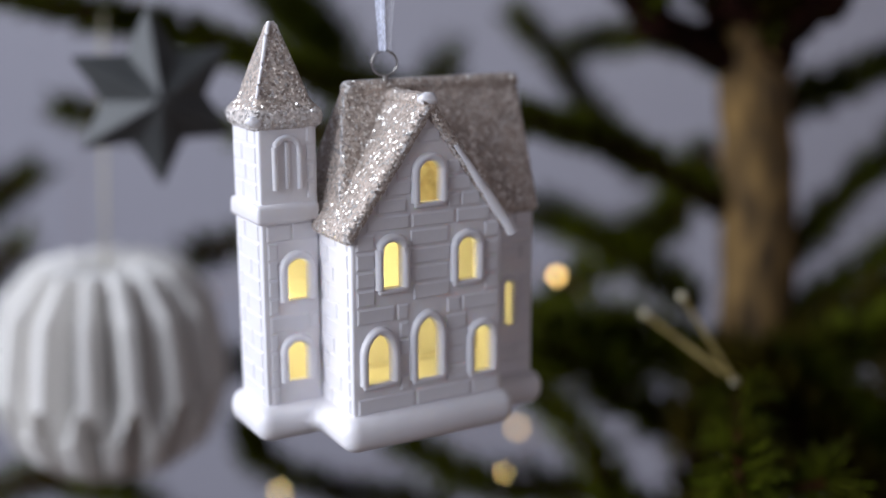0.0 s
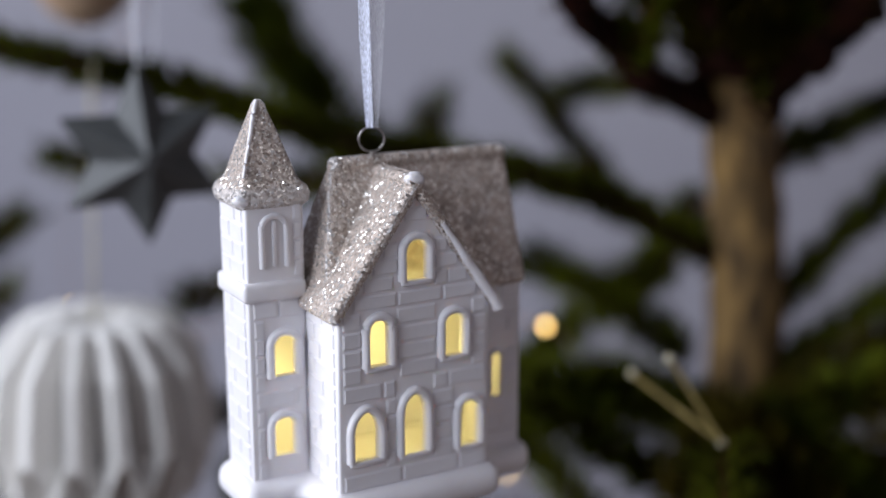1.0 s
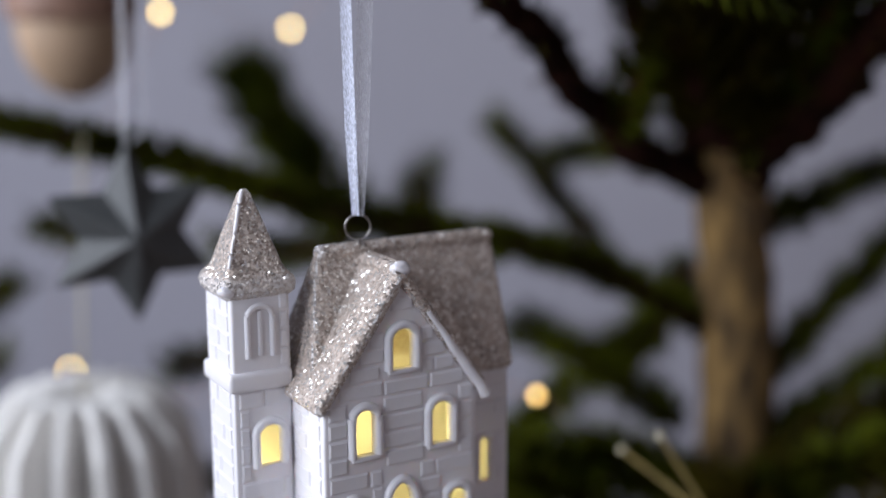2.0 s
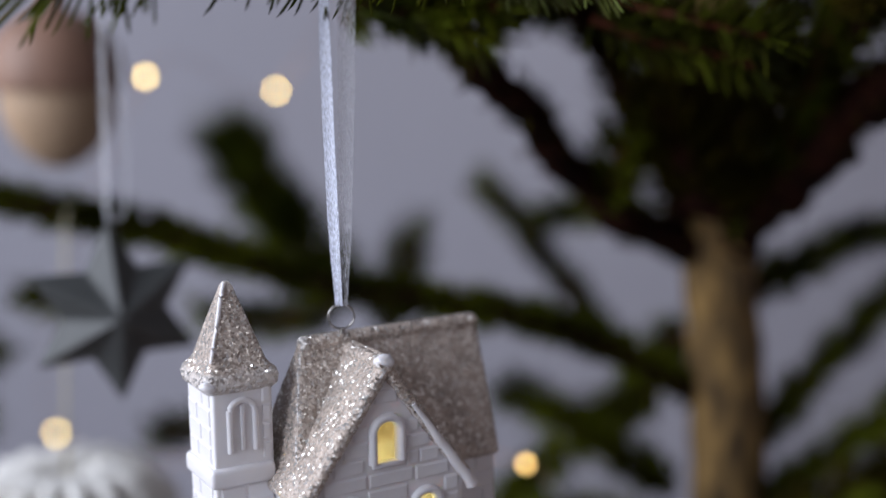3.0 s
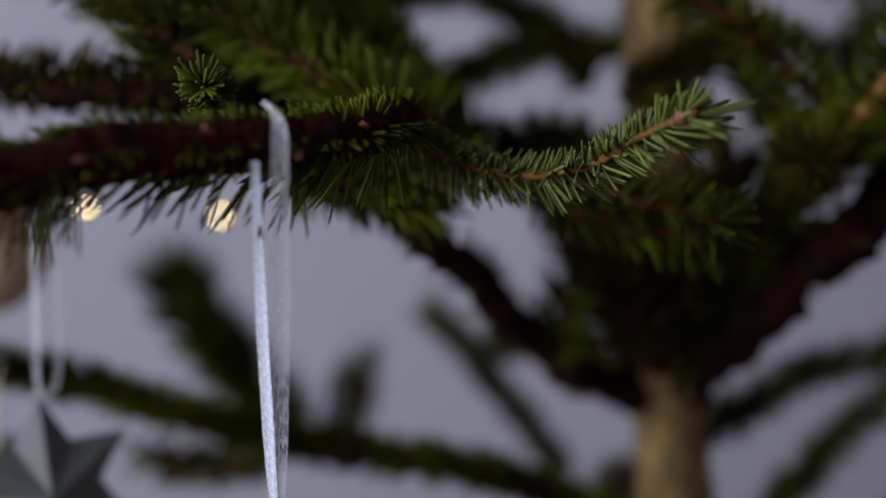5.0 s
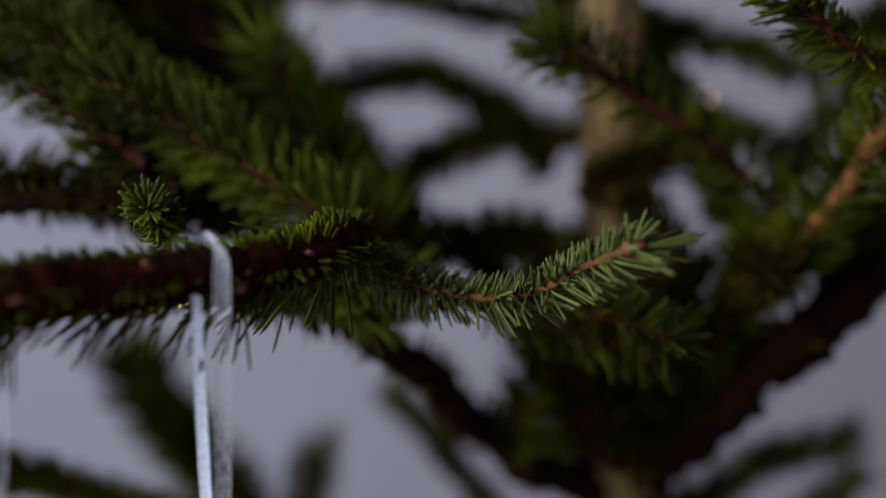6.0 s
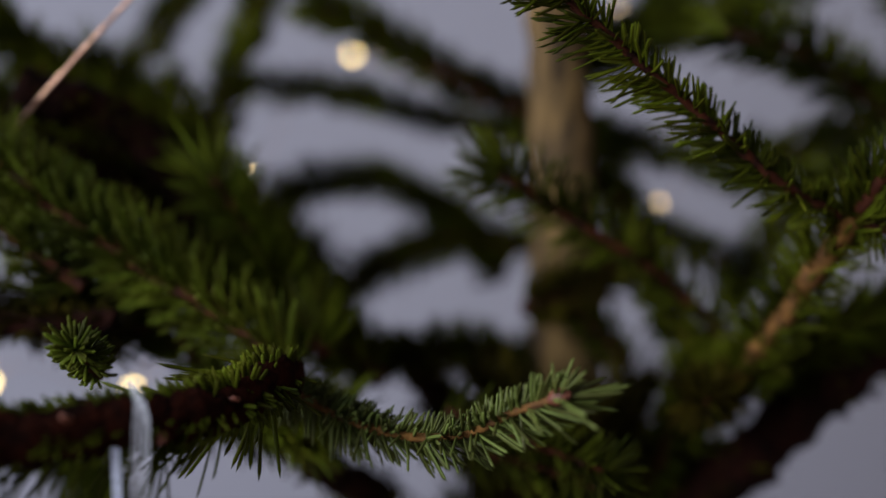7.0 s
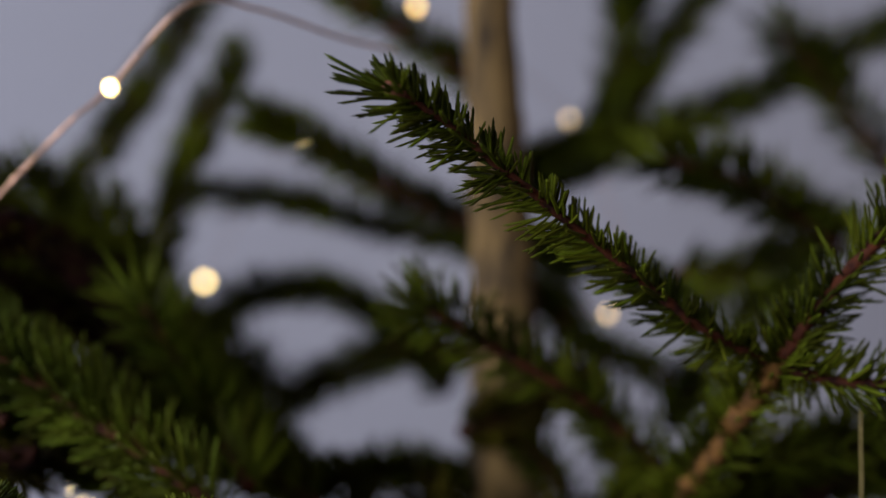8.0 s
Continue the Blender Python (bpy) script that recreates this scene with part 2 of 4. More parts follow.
for a, b, c, d in ((Y0, WY0, 0, H), (WY1, Y1, 0, H), (WY0, WY1, 0, WZ0), (WY0, WY1, WZ1, H)):
    piece = box_bm(X0 - 0.1, X0, a, b, c, d)
    tmp = bpy.data.meshes.new("piece")
    piece.to_mesh(tmp)
    piece.free()
    bm.from_mesh(tmp)
    bpy.data.meshes.remove(tmp)
tagged(part("wall_west", bm, WALL), "grey painted wall with a window opening", "wall", kind="structure")
window = tagged(new("window_1"), "white painted window letting in daylight", "window", kind="structure")
window.location = (X0 - 0.05, (WY0 + WY1) / 2, WZ0)
hw, hh = (WY1 - WY0) / 2, WZ1 - WZ0
for a, b, c, d in ((-hw, -hw + 0.05, 0, hh), (hw - 0.05, hw, 0, hh), (-hw + 0.05, hw - 0.05, 0, 0.05), (-hw + 0.05, hw - 0.05, hh - 0.05, hh)):
    part("window_frame", box_bm(-0.03, 0.03, a + 0.001, b - 0.001, c + 0.001, d - 0.001, 0.004), FRAME, window)


# ---- the porcelain house ornament ----
house = thing("house_ornament", pose(-0.0185, 0.2427, 1.1191, -1.15, 0, 31.8), "white porcelain house ornament with glitter roofs and glowing yellow windows", "ornament")
W_, R_, DF, DT, DB, TW = 0.038, 0.0513, 0.008, 0.0159, 0.031, 0.0137
H1, H2, RIDGE, RV, RL = 0.0410, 0.0690, 0.0712, 0.0180, 0.0075
THICK = 0.0016


def arch(u0, u1, w0, w1, pointed=False, n=10):
    """The outline of an arched window, from its foot round to its foot."""
    half, mid = (u1 - u0) / 2, (u0 + u1) / 2
    rise = half * (1.7 if pointed else 0.9)
    pts = [(u0, w0), (u1, w0)]
    for i in range(n + 1):
        a = math.pi * i / n
        x, y = math.cos(a), math.sin(a)
        if pointed:
            y = y ** 0.9
            x = math.copysign(abs(x) ** 1.25, x)
        pts.append((mid + half * x, w1 - rise + rise * y))
    return pts


def wall_panel(name, outline, holes, place, parent, label="", soft=0.0):
    """A wall of the ornament with its window openings cut through; place maps (along, up, out) to the house."""
    bm = bmesh.new()
    edges = []
    for loop in (outline, *holes):
        vs = [bm.verts.new((a, b, 0)) for a, b in loop]
        edges += [bm.edges.new((vs[i], vs[(i + 1) % len(vs)])) for i in range(len(vs))]
    bmesh.ops.triangle_fill(bm, edges=edges, use_beauty=True, use_dissolve=False)
    ext = bmesh.ops.extrude_face_region(bm, geom=bm.faces[:])
    for v in [g for g in ext["geom"] if isinstance(g, bmesh.types.BMVert)]:
        v.co.z -= THICK
    if soft:
        rim = [e for e in bm.edges if all(abs(v.co.z) < 1e-7 for v in e.verts) and any(abs(f.normal.z) < 0.5 for f in e.link_faces)]
        corners = {(round(p, 6), round(q, 6)) for p, q in outline}
        rim = [e for e in rim if all((round(v.co.x, 6), round(v.co.y, 6)) in corners for v in e.verts)]
        bmesh.ops.bevel(bm, geom=rim, offset=soft, segments=3, profile=0.5, affect="EDGES")
    for v in bm.verts:
        v.co = Vector(place(v.co.x, v.co.y, v.co.z))
    ob = part(name, bm, CERAMIC, parent, label)
    return smooth(ob, 40) if soft else ob


def surround(outline, place, parent, width=0.0021, proud=0.0012, name="window_surround"):
    """The rounded moulding round a window: a half-round band outside its arch, open at the foot."""
    pts = [Vector((a, b, 0)) for a, b in outline]
    pts = pts[1:] + pts[:1]
    pts = curve_points([pts[0], *pts[1:-1], pts[-1]], 40)
    mid = sum(pts, Vector()) / len(pts)
    verts, faces, k = [], [], 7
    for i, p in enumerate(pts):
        t = (pts[min(i + 1, len(pts) - 1)] - pts[max(i - 1, 0)]).normalized()
        out = Vector((t.y, -t.x, 0))
        if out.dot(p - mid) < 0:
            out = -out
        for j in range(k):
            a = math.pi * j / (k - 1)
            q = p + out * (width * (0.5 - 0.5 * math.cos(a)) - 0.00015)
            q.z = -0.0004 + (proud + 0.0004) * math.sin(a) ** 0.7 if 0 < j < k - 1 else -0.0004
            verts.append(Vector(place(q.x, q.y, q.z)))
    for i in range(len(pts) - 1):
        faces += [(i * k + j, i * k + j + 1, (i + 1) * k + j + 1, (i + 1) * k + j) for j in range(k - 1)]
        faces.append((i * k + k - 1, i * k, (i + 1) * k, (i + 1) * k + k - 1))
    faces += [tuple(range(k))[::-1], tuple(range((len(pts) - 1) * k, len(pts) * k))]
    return smooth(part(name, (verts, faces), CERAMIC, parent), 60)


def sill(u0, u1, w, place, parent):
    bm = box_bm(u0 - 0.0012, u1 + 0.0012, w - 0.0012, w + 0.0001, -0.0003, 0.0007, 0.0004, 2)
    for v in bm.verts:
        v.co = Vector(place(*v.co))
    return smooth(part("window_sill", bm, CERAMIC, parent), 60)


BRICK_MESHES = {}


def bricks(a0, a1, b0, b1, height, length, place, parent, holes=(), top=None, seed=1):
    """Courses of softly rounded bricks that stand a little proud of a wall, stopping at the windows."""
    rng = random.Random(seed)
    rows = round((b1 - b0) / height)
    o, ea, eb, ec = (Vector(place(*q)) for q in ((0, 0, 0), (1, 0, 0), (0, 1, 0), (0, 0, 1)))
    basis = Matrix((ea - o, eb - o, ec - o)).transposed().to_4x4()
    for r in range(rows):
        lo, hi = b0 + (b1 - b0) * r / rows, b0 + (b1 - b0) * (r + 1) / rows
        x0, x1 = (a0, a1) if top is None else top(hi)
        cuts = [c for c in holes if c[2] < hi and c[3] > lo]
        x = x0 - length * (0.5 if r % 2 else 0) * rng.uniform(0.7, 1.1)
        while x < x1:
            nx = x + length * rng.uniform(0.8, 1.2)
            spans = [(max(x, x0), min(nx, x1))]
            for c in cuts:
                spans = [s for p, q in spans for s in ((p, min(q, c[0])), (max(p, c[1]), q))]
            for p, q in spans:
                if q - p > 0.0024:
                    key = (round((q - p) * 2500), round((hi - lo) * 5000))
                    if key not in BRICK_MESHES:
                        sx, sy = key[0] / 2500 - 0.00015, key[1] / 5000 - 0.00015
                        bm = bmesh.new()
                        bmesh.ops.create_cube(bm, size=1)
                        for v in bm.verts:
                            taper = 0.0007 if v.co.z > 0 else 0
                            v.co = Vector((v.co.x * (sx - taper), v.co.y * (sy - taper), 0.00028 if v.co.z > 0 else -0.0003))
                        bmesh.ops.bevel(bm, geom=[e for e in bm.edges if all(v.co.z > 0 for v in e.verts)], offset=0.00016, segments=2, affect="EDGES")
                        me = bpy.data.meshes.new("brick")
                        bm.to_mesh(me)
                        bm.free()
                        me.materials.append(CERAMIC)
                        BRICK_MESHES[key] = me
                    ob = new("brick", BRICK_MESHES[key])
                    ob.parent = parent
                    ob.matrix_local = Matrix.Translation(Vector(place((p + q) / 2, (lo + hi) / 2, rng.uniform(-0.00002, 0.00002)))) @ basis
            x = nx


front = lambda a, b, c: (a, -c, b)
tower_front = lambda a, b, c: (a, DT - c, b)
wing_left = lambda a, b, c: (-c, a, b)
tower_left = lambda a, b, c: (-TW - c, a, b)
main_front = lambda a, b, c: (a, DF - c, b)
main_right = lambda a, b, c: (R_ + c, a, b)
wing_right = lambda a, b, c: (W_ + c, a, b)
main_back = lambda a, b, c: (a, DB + c, b)
tower_right = lambda a, b, c: (c, a, b)

FRONT_WINDOWS = [(0.0166, 0.0217, 0.0466, 0.0555, False), (0.0076, 0.0122, 0.0284, 0.0387, False), (0.0262, 0.0310, 0.0280, 0.0377, False),
                 (0.0036, 0.0095, 0.0074, 0.0184, True), (0.0158, 0.0213, 0.0068, 0.0206, True), (0.0303, 0.0349, 0.0060, 0.0166, False)]
TOWER_WINDOWS = [(-0.0080, -0.0029, 0.0242, 0.0336, False), (-0.0084, -0.0036, 0.0056, 0.0146, False)]
wall = wall_panel("gable_wall", [(0, 0), (W_, 0), (W_, H1), (W_ / 2, H2 - 0.001), (0, H1)], [arch(*w) for w in FRONT_WINDOWS], front, house, soft=0.0009)
for w in FRONT_WINDOWS:
    surround(arch(*w), front, wall)
    sill(w[0], w[1], w[2], front, wall)
keep = [(w[0] - 0.0018, w[1] + 0.0018, w[2] - 0.001, w[3] + 0.0017) for w in FRONT_WINDOWS]
bricks(0.0010, W_ - 0.0010, 0.0005, H1, 0.0040, 0.0140, front, wall, keep, seed=3)
bricks(0, W_, H1, H2 - 0.006, 0.0040, 0.0130, front, wall, keep, top=lambda b: ((b - H1) / (H2 - H1) * W_ / 2 + 0.001, W_ - (b - H1) / (H2 - H1) * W_ / 2 - 0.001), seed=4)
wall = wall_panel("tower_front_wall", [(-TW, 0), (0, 0), (0, 0.0645), (-TW, 0.0645)], [arch(*w) for w in TOWER_WINDOWS], tower_front, house, soft=0.0009)
for w in TOWER_WINDOWS:
    surround(arch(*w), tower_front, wall)
blind = (-0.0095, -0.0048, 0.0492, 0.0600, False)
surround(arch(*blind), tower_front, wall, 0.0014, 0.0008)
mid = (blind[0] + blind[1]) / 2
bm = box_bm(mid - 0.0005, mid + 0.0005, blind[2] + 0.0002, blind[3] - 0.0004, -0.0003, 0.00045, 0.0003, 2)
for v in bm.verts:
    v.co = Vector(tower_front(*v.co))
smooth(part("window_bar", bm, CERAMIC, wall), 60)
keep = [(w[0] - 0.0018, w[1] + 0.0018, w[2] - 0.001, w[3] + 0.0017) for w in (*TOWER_WINDOWS, blind)]
bricks(-TW + 0.0010, -0.0004, 0.0005, 0.0418, 0.0040, 0.0110, tower_front, wall, keep, seed=5)
bricks(-TW + 0.0010, -0.0004, 0.0466, 0.0632, 0.0041, 0.0085, tower_front, wall, keep, seed=6)
wall = wall_panel("wing_side_wall", [(0.0017, 0), (DT + 0.0014, 0), (DT + 0.0014, H1), (0.0017, H1)], [], wing_left, house)
bricks(0.0010, DT - 0.0006, 0.0005, H1, 0.0040, 0.0110, wing_left, wall, seed=7)
wall = wall_panel("tower_side_wall", [(DT + 0.0017, 0), (DB, 0), (DB, 0.0645), (DT + 0.0017, 0.0645)], [], tower_left, house)
bricks(DT + 0.0010, DB, 0.0005, 0.0418, 0.0040, 0.0110, tower_left, wall, seed=8)
bricks(DT + 0.0010, DB, 0.0466, 0.0632, 0.0041, 0.0085, tower_left, wall, seed=9)
wall_panel("tower_inner_wall", [(DT + 0.0017, H1), (DB, H1), (DB, 0.0645), (DT + 0.0017, 0.0645)], [], lambda a, b, c: (c, a, b), house)
SIDE = (0.0437, 0.0462, 0.0129, 0.0237, False)
wall = wall_panel("main_front_wall", [(W_ + 0.0001, 0), (R_, 0), (R_, H1), (W_ + 0.0001, H1)], [arch(*SIDE)], main_front, house)
surround(arch(*SIDE), main_front, wall, 0.0014, 0.0007)
bricks(W_ + 0.0016, R_ - 0.0002, 0.0005, H1, 0.0040, 0.0110, main_front, wall, [(SIDE[0] - 0.0013, SIDE[1] + 0.0013, SIDE[2] - 0.001, SIDE[3] + 0.0013)], seed=10)
wall_panel("wing_side_wall", [(0.0017, 0), (DF - 0.0001, 0), (DF - 0.0001, H1), (0.0017, H1)], [], wing_right, house)
wall = wall_panel("end_wall", [(DF + 0.0017, 0), (DB, 0), (DB, H1), (RV, RIDGE - 0.001), (DF + 0.0017, H1)], [], main_right, house)
bricks(DF + 0.0003, DB, 0.0005, H1, 0.0040, 0.0110, main_right, wall, seed=11)
wall_panel("back_wall", [(-TW + 0.0001, 0), (R_ - 0.0017, 0), (R_ - 0.0017, H1), (-TW + 0.0001, H1)], [], main_back, house)
wall_panel("tower_back_wall", [(-TW + 0.0001, H1 + 0.0001), (-0.0001, H1 + 0.0001), (-0.0001, 0.0645), (-TW + 0.0001, 0.0645)], [], main_back, house)


def rounded_prism(outline, z0, z1, bevel, segments):
    bm = bmesh.new()
    f = bm.faces.new([bm.verts.new((a, b, z0)) for a, b in outline])
    up = bmesh.ops.extrude_face_region(bm, geom=[f])
    for v in [g for g in up["geom"] if isinstance(g, bmesh.types.BMVert)]:
        v.co.z = z1
    bmesh.ops.recalc_face_normals(bm, faces=bm.faces)
    bmesh.ops.bevel(bm, geom=bm.edges[:], offset=bevel, segments=segments, profile=0.5, affect="EDGES", clamp_overlap=True)
    return bm


P = 0.0030
smooth(part("plinth", rounded_prism([(-P, -P), (W_ + P, -P), (W_ + P, DF - P), (R_ + P, DF - P), (R_ + P, DB + P), (-TW - P, DB + P), (-TW - P, DT - P), (-P, DT - P)], -0.0078, 0.0006, 0.0038, 6), CERAMIC, house), 70)
smooth(part("tower_band", rounded_prism([(-TW - 0.0012, DT - 0.0012), (-0.0001, DT - 0.0012), (-0.0001, DB + 0.001), (-TW - 0.0012, DB + 0.001)], 0.0418, 0.0462, 0.0011, 3), CERAMIC, house), 70)


def slab(points, thickness, name, rough=0.00022, cuts=14):
    """A roof slope: a thick plate with a worn, lumpy glitter surface."""
    pts = [Vector(p) for p in points]
    nrm = (pts[1] - pts[0]).cross(pts[2] - pts[0]).normalized()
    if nrm.z < 0:
        nrm = -nrm
    bm = bmesh.new()
    top = bm.faces.new([bm.verts.new(p) for p in pts])
    ext = bmesh.ops.extrude_face_region(bm, geom=[top])
    for v in [g for g in ext["geom"] if isinstance(g, bmesh.types.BMVert)]:
        v.co -= nrm * thickness
    bmesh.ops.recalc_face_normals(bm, faces=bm.faces)
    bmesh.ops.bevel(bm, geom=bm.edges[:], offset=thickness * 0.46, segments=4, profile=0.5, affect="EDGES", clamp_overlap=True)
    bmesh.ops.triangulate(bm, faces=bm.faces[:])
    for _ in range(6):
        long = [e for e in bm.edges if e.calc_length() > 0.0011]
        if not long:
            break
        bmesh.ops.subdivide_edges(bm, edges=long, cuts=1)
        bmesh.ops.triangulate(bm, faces=[f for f in bm.faces if len(f.verts) > 3])
    for v in bm.verts:
        v.co += nrm * rough * (noise.noise(v.co * 900) + 0.8 * noise.noise(v.co * 330))
    return smooth(part(name, bm, GLITTER, house), 60)


E_ = 0.0014
TR = 0.0030
k = (H2 - H1) / (W_ / 2)
slab([(W_ / 2 + 0.0004, -E_, H2 + 0.0014), (W_ / 2 + 0.0004, RV + 0.0012, H2 + 0.0014), (-E_ - 0.0012, RV + 0.0012, H1 - 0.0018 + 0.001), (-E_ - 0.0012, -E_, H1 - 0.0018 + 0.001)], TR, "gable_roof_slope")
slab([(W_ / 2 - 0.0004, -E_, H2 + 0.0014), (W_ / 2 - 0.0004, RV + 0.0012, H2 + 0.0014), (W_ + E_ + 0.0012, RV + 0.0012, H1 - 0.0008), (W_ + E_ + 0.0012, -E_, H1 - 0.0008)], TR, "gable_roof_slope")
slab([(RL, RV - 0.0003, RIDGE + 0.001), (W_ / 2 + 0.003, RV - 0.0003, RIDGE + 0.001), (0.004, DF - E_, H1 - 0.0005), (0.0003, DF - E_, H1 - 0.0005)], TR, "main_roof_slope")
slab([(W_ / 2 - 0.002, RV - 0.0003, RIDGE + 0.001), (R_ + E_, RV - 0.0003, RIDGE + 0.001), (R_ + E_, DF - E_, H1 - 0.0005), (W_ - 0.0003, DF - E_, H1 - 0.0005)], TR, "main_roof_slope")
slab([(RL, RV + 0.0003, RIDGE + 0.001), (R_ + E_, RV + 0.0003, RIDGE + 0.001), (R_ + E_, DB + E_, H1 - 0.0005), (0.0003, DB + E_, H1 - 0.0005)], TR, "main_roof_slope")
slab([(RL + 0.0004, RV, RIDGE + 0.001), (0.0003, DF - E_, H1 - 0.0005), (0.0003, DB + E_, H1 - 0.0005)], TR, "hip_roof_slope")


def apex_cap(at, r, mat, name):
    bm = bmesh.new()
    bmesh.ops.create_icosphere(bm, subdivisions=3, radius=r)
    for v in bm.verts:
        v.co = Vector(at) + Vector((v.co.x * 1.15, v.co.y, v.co.z * 0.8)) * (1 + 0.2 * noise.noise(v.co * 700))
    return smooth(part(name, bm, mat, house), 80)


# the gable's worn white apex, added as an embedded rounded cap
apex_cap((W_ / 2, -E_ + 0.0016, H2 - 0.0003), 0.0020, CERAMIC, "worn_apex")
for s0, s1 in (((W_ / 2 + 0.006, H2 - 0.0014 - 0.0088), (W_ + 0.0018, H1 - 0.0030)),):
    pts = [Vector((s0[0] + (s1[0] - s0[0]) * i / 19, -E_ + 0.0002, s0[1] + (s1[1] - s0[1]) * i / 19)) for i in range(20)]
    smooth(part("bargeboard", tube(pts, 0.0006, 0.0015, 12, 0.3), CERAMIC, house), 80)
# tower roof: a soft square spire over a rounded collar
tm = Vector((-TW / 2, (DT + DB) / 2, 0))
rings = [(0.0620, 0.0066), (0.0622, 0.0074), (0.0632, 0.0084), (0.0650, 0.0087), (0.0664, 0.0083), (0.0674, 0.0072), (0.0684, 0.0065), (0.0720, 0.0053), (0.0757, 0.0040), (0.0793, 0.0028), (0.0824, 0.0018), (0.0840, 0.0013), (0.0849, 0.0006)]
verts, faces, sides = [], [], 48
for z, r in rings:
    for j in range(sides):
        a = 2 * math.pi * j / sides + math.pi / 4
        c, s = math.cos(a), math.sin(a)
        e = 0.22
        d = Vector((math.copysign(abs(c) ** e, c), math.copysign(abs(s) ** e, s), 0)) * r * (1 if z < 0.082 else 0.92)
        p = tm + d + Vector((0, 0, z))
        verts.append(p + d.normalized() * 0.00018 * noise.noise(p * 900))
for i in range(len(rings) - 1):
    faces += [(i * sides + j, i * sides + (j + 1) % sides, (i + 1) * sides + (j + 1) % sides, (i + 1) * sides + j) for j in range(sides)]
faces += [tuple(range(sides))[::-1], tuple(range((len(rings) - 1) * sides, len(rings) * sides))]
smooth(part("tower_spire", (verts, faces), GLITTER, house), 50)
# bare porcelain along the spire's worn edge, at its tip and at the collar's corner
edge = [tm + Vector((-w, -w, z)) for z, w in ((0.0690, 0.0062), (0.0720, 0.0052), (0.0757, 0.0039), (0.0793, 0.0027), (0.0824, 0.0017), (0.0846, 0.0007))]
smooth(part("worn_edge", tube(curve_points(edge, 30), 0.0004, 0.0006, 8, 0.5), CERAMIC, house, "bare white worn edge"), 80)
apex_cap(tm + Vector((-0.0074, -0.0074, 0.0644)), 0.0016, CERAMIC, "worn_corner")
# the lamp inside
bm = bmesh.new()
bmesh.ops.create_uvsphere(bm, u_segments=16, v_segments=10, radius=0.0025)
for v in bm.verts:
    v.co = Vector((0.0070, 0.0265, 0.0030)) + Vector((v.co.x, v.co.y, v.co.z * 1.6))
smooth(part("led", bm, LED, house, "warm yellow light inside the house"), 80)
for u, v, w, watt in ((0.0255, 0.015, 0.024, 0.0085), (0.019, 0.013, 0.056, 0.0042), (-0.006, 0.0245, 0.017, 0.0046)):
    data = bpy.data.lights.new("led_glow", "POINT")
    data.energy, data.color, data.shadow_soft_size = watt, (1.0, 0.84, 0.27), 0.004
    lamp = new("led_glow", data)
    lamp.matrix_world = house.matrix_world @ Matrix.Translation((u, v, w))
# wire ring and ribbon
inv = house.matrix_world.inverted()
RING = Vector((-0.0136, 0.2675, 1.1941))
ring_pts = [inv @ (RING + Vector((0.0028 * math.cos(a), 0.0006 * math.cos(a), 0.0028 * math.sin(a)))) for a in [2 * math.pi * i / 28 for i in range(28)]]
smooth(part("wire_ring", tube(ring_pts, 0.00024, 0.00024, 8, closed=True), STEEL, house), 60)
stem = [inv @ (RING + Vector((0.0002, 0.0003, -0.0026 - 0.0012 * i))) for i in range(5)]
smooth(part("ring_shank", tube(stem, 0.0006, 0.0007, 8), STEEL, house), 60)


def ribbon(points, widths, face, mat, name, parent, thick=0.00012, crease=0.0003):
    """A strip along points; face: the way its broad side looks; a shallow crease runs along it."""
    pts = curve_points(points, 60)
    verts, faces, k = [], [], 5
    for i, p in enumerate(pts):
        t = (pts[min(i + 1, 59)] - pts[max(i - 1, 0)]).normalized()
        s = i / 59 * (len(widths) - 1)
        q = min(int(s), len(widths) - 2)
        w = widths[q] + (widths[q + 1] - widths[q]) * (s - q)
        side = t.cross(Vector(face)).normalized()
        nrm = side.cross(t)
        for sgn in (1, -1):
            for j in range(k):
                x = j / (k - 1) - 0.5
                verts.append(p + side * x * w + nrm * (crease * (abs(x) * 2 - 0.5) + sgn * thick / 2 + 0.00012 * noise.noise(p * 260 + side * x)))
    n = 2 * k
    loop = [*range(k), *range(n - 1, k - 1, -1)]
    for i in range(59):
        for j in range(n):
            a, b = loop[j], loop[(j + 1) % n]
            faces.append((i * n + a, i * n + b, (i + 1) * n + b, (i + 1) * n + a))
    faces += [tuple(loop)[::-1], tuple(59 * n + j for j in loop)]
    m = parent.matrix_world.inverted()
    return smooth(part(name, ([m @ v for v in verts], faces), mat, parent), 60)


ribbon([(-0.0139, 0.2668, 1.1968), (-0.0145, 0.2645, 1.215), (-0.0149, 0.2600, 1.245), (-0.0146, 0.2540, 1.2740)], [0.0018, 0.0028, 0.0028, 0.0020], (-0.45, -1, 0), SATIN, "ribbon_strand", house)
ribbon([(-0.0131, 0.2666, 1.1968), (-0.0122, 0.2640, 1.215), (-0.0108, 0.2590, 1.245), (-0.0100, 0.2537, 1.268), (-0.0098, 0.2536, 1.2795), (-0.0112, 0.2570, 1.2830), (-0.0142, 0.2630, 1.2850)], [0.0020, 0.0032, 0.0036, 0.0036, 0.0032, 0.0016, 0.0010], (0.25, -1, 0), ORGANZA, "ribbon_strand", house)


# ---- the spruce ----
spruce = thing("spruce_tree", pose(0.125, 0.41, 0), "slender cut spruce tree with brown trunk and green needled branches", "tree")
INV = spruce.matrix_world.inverted()
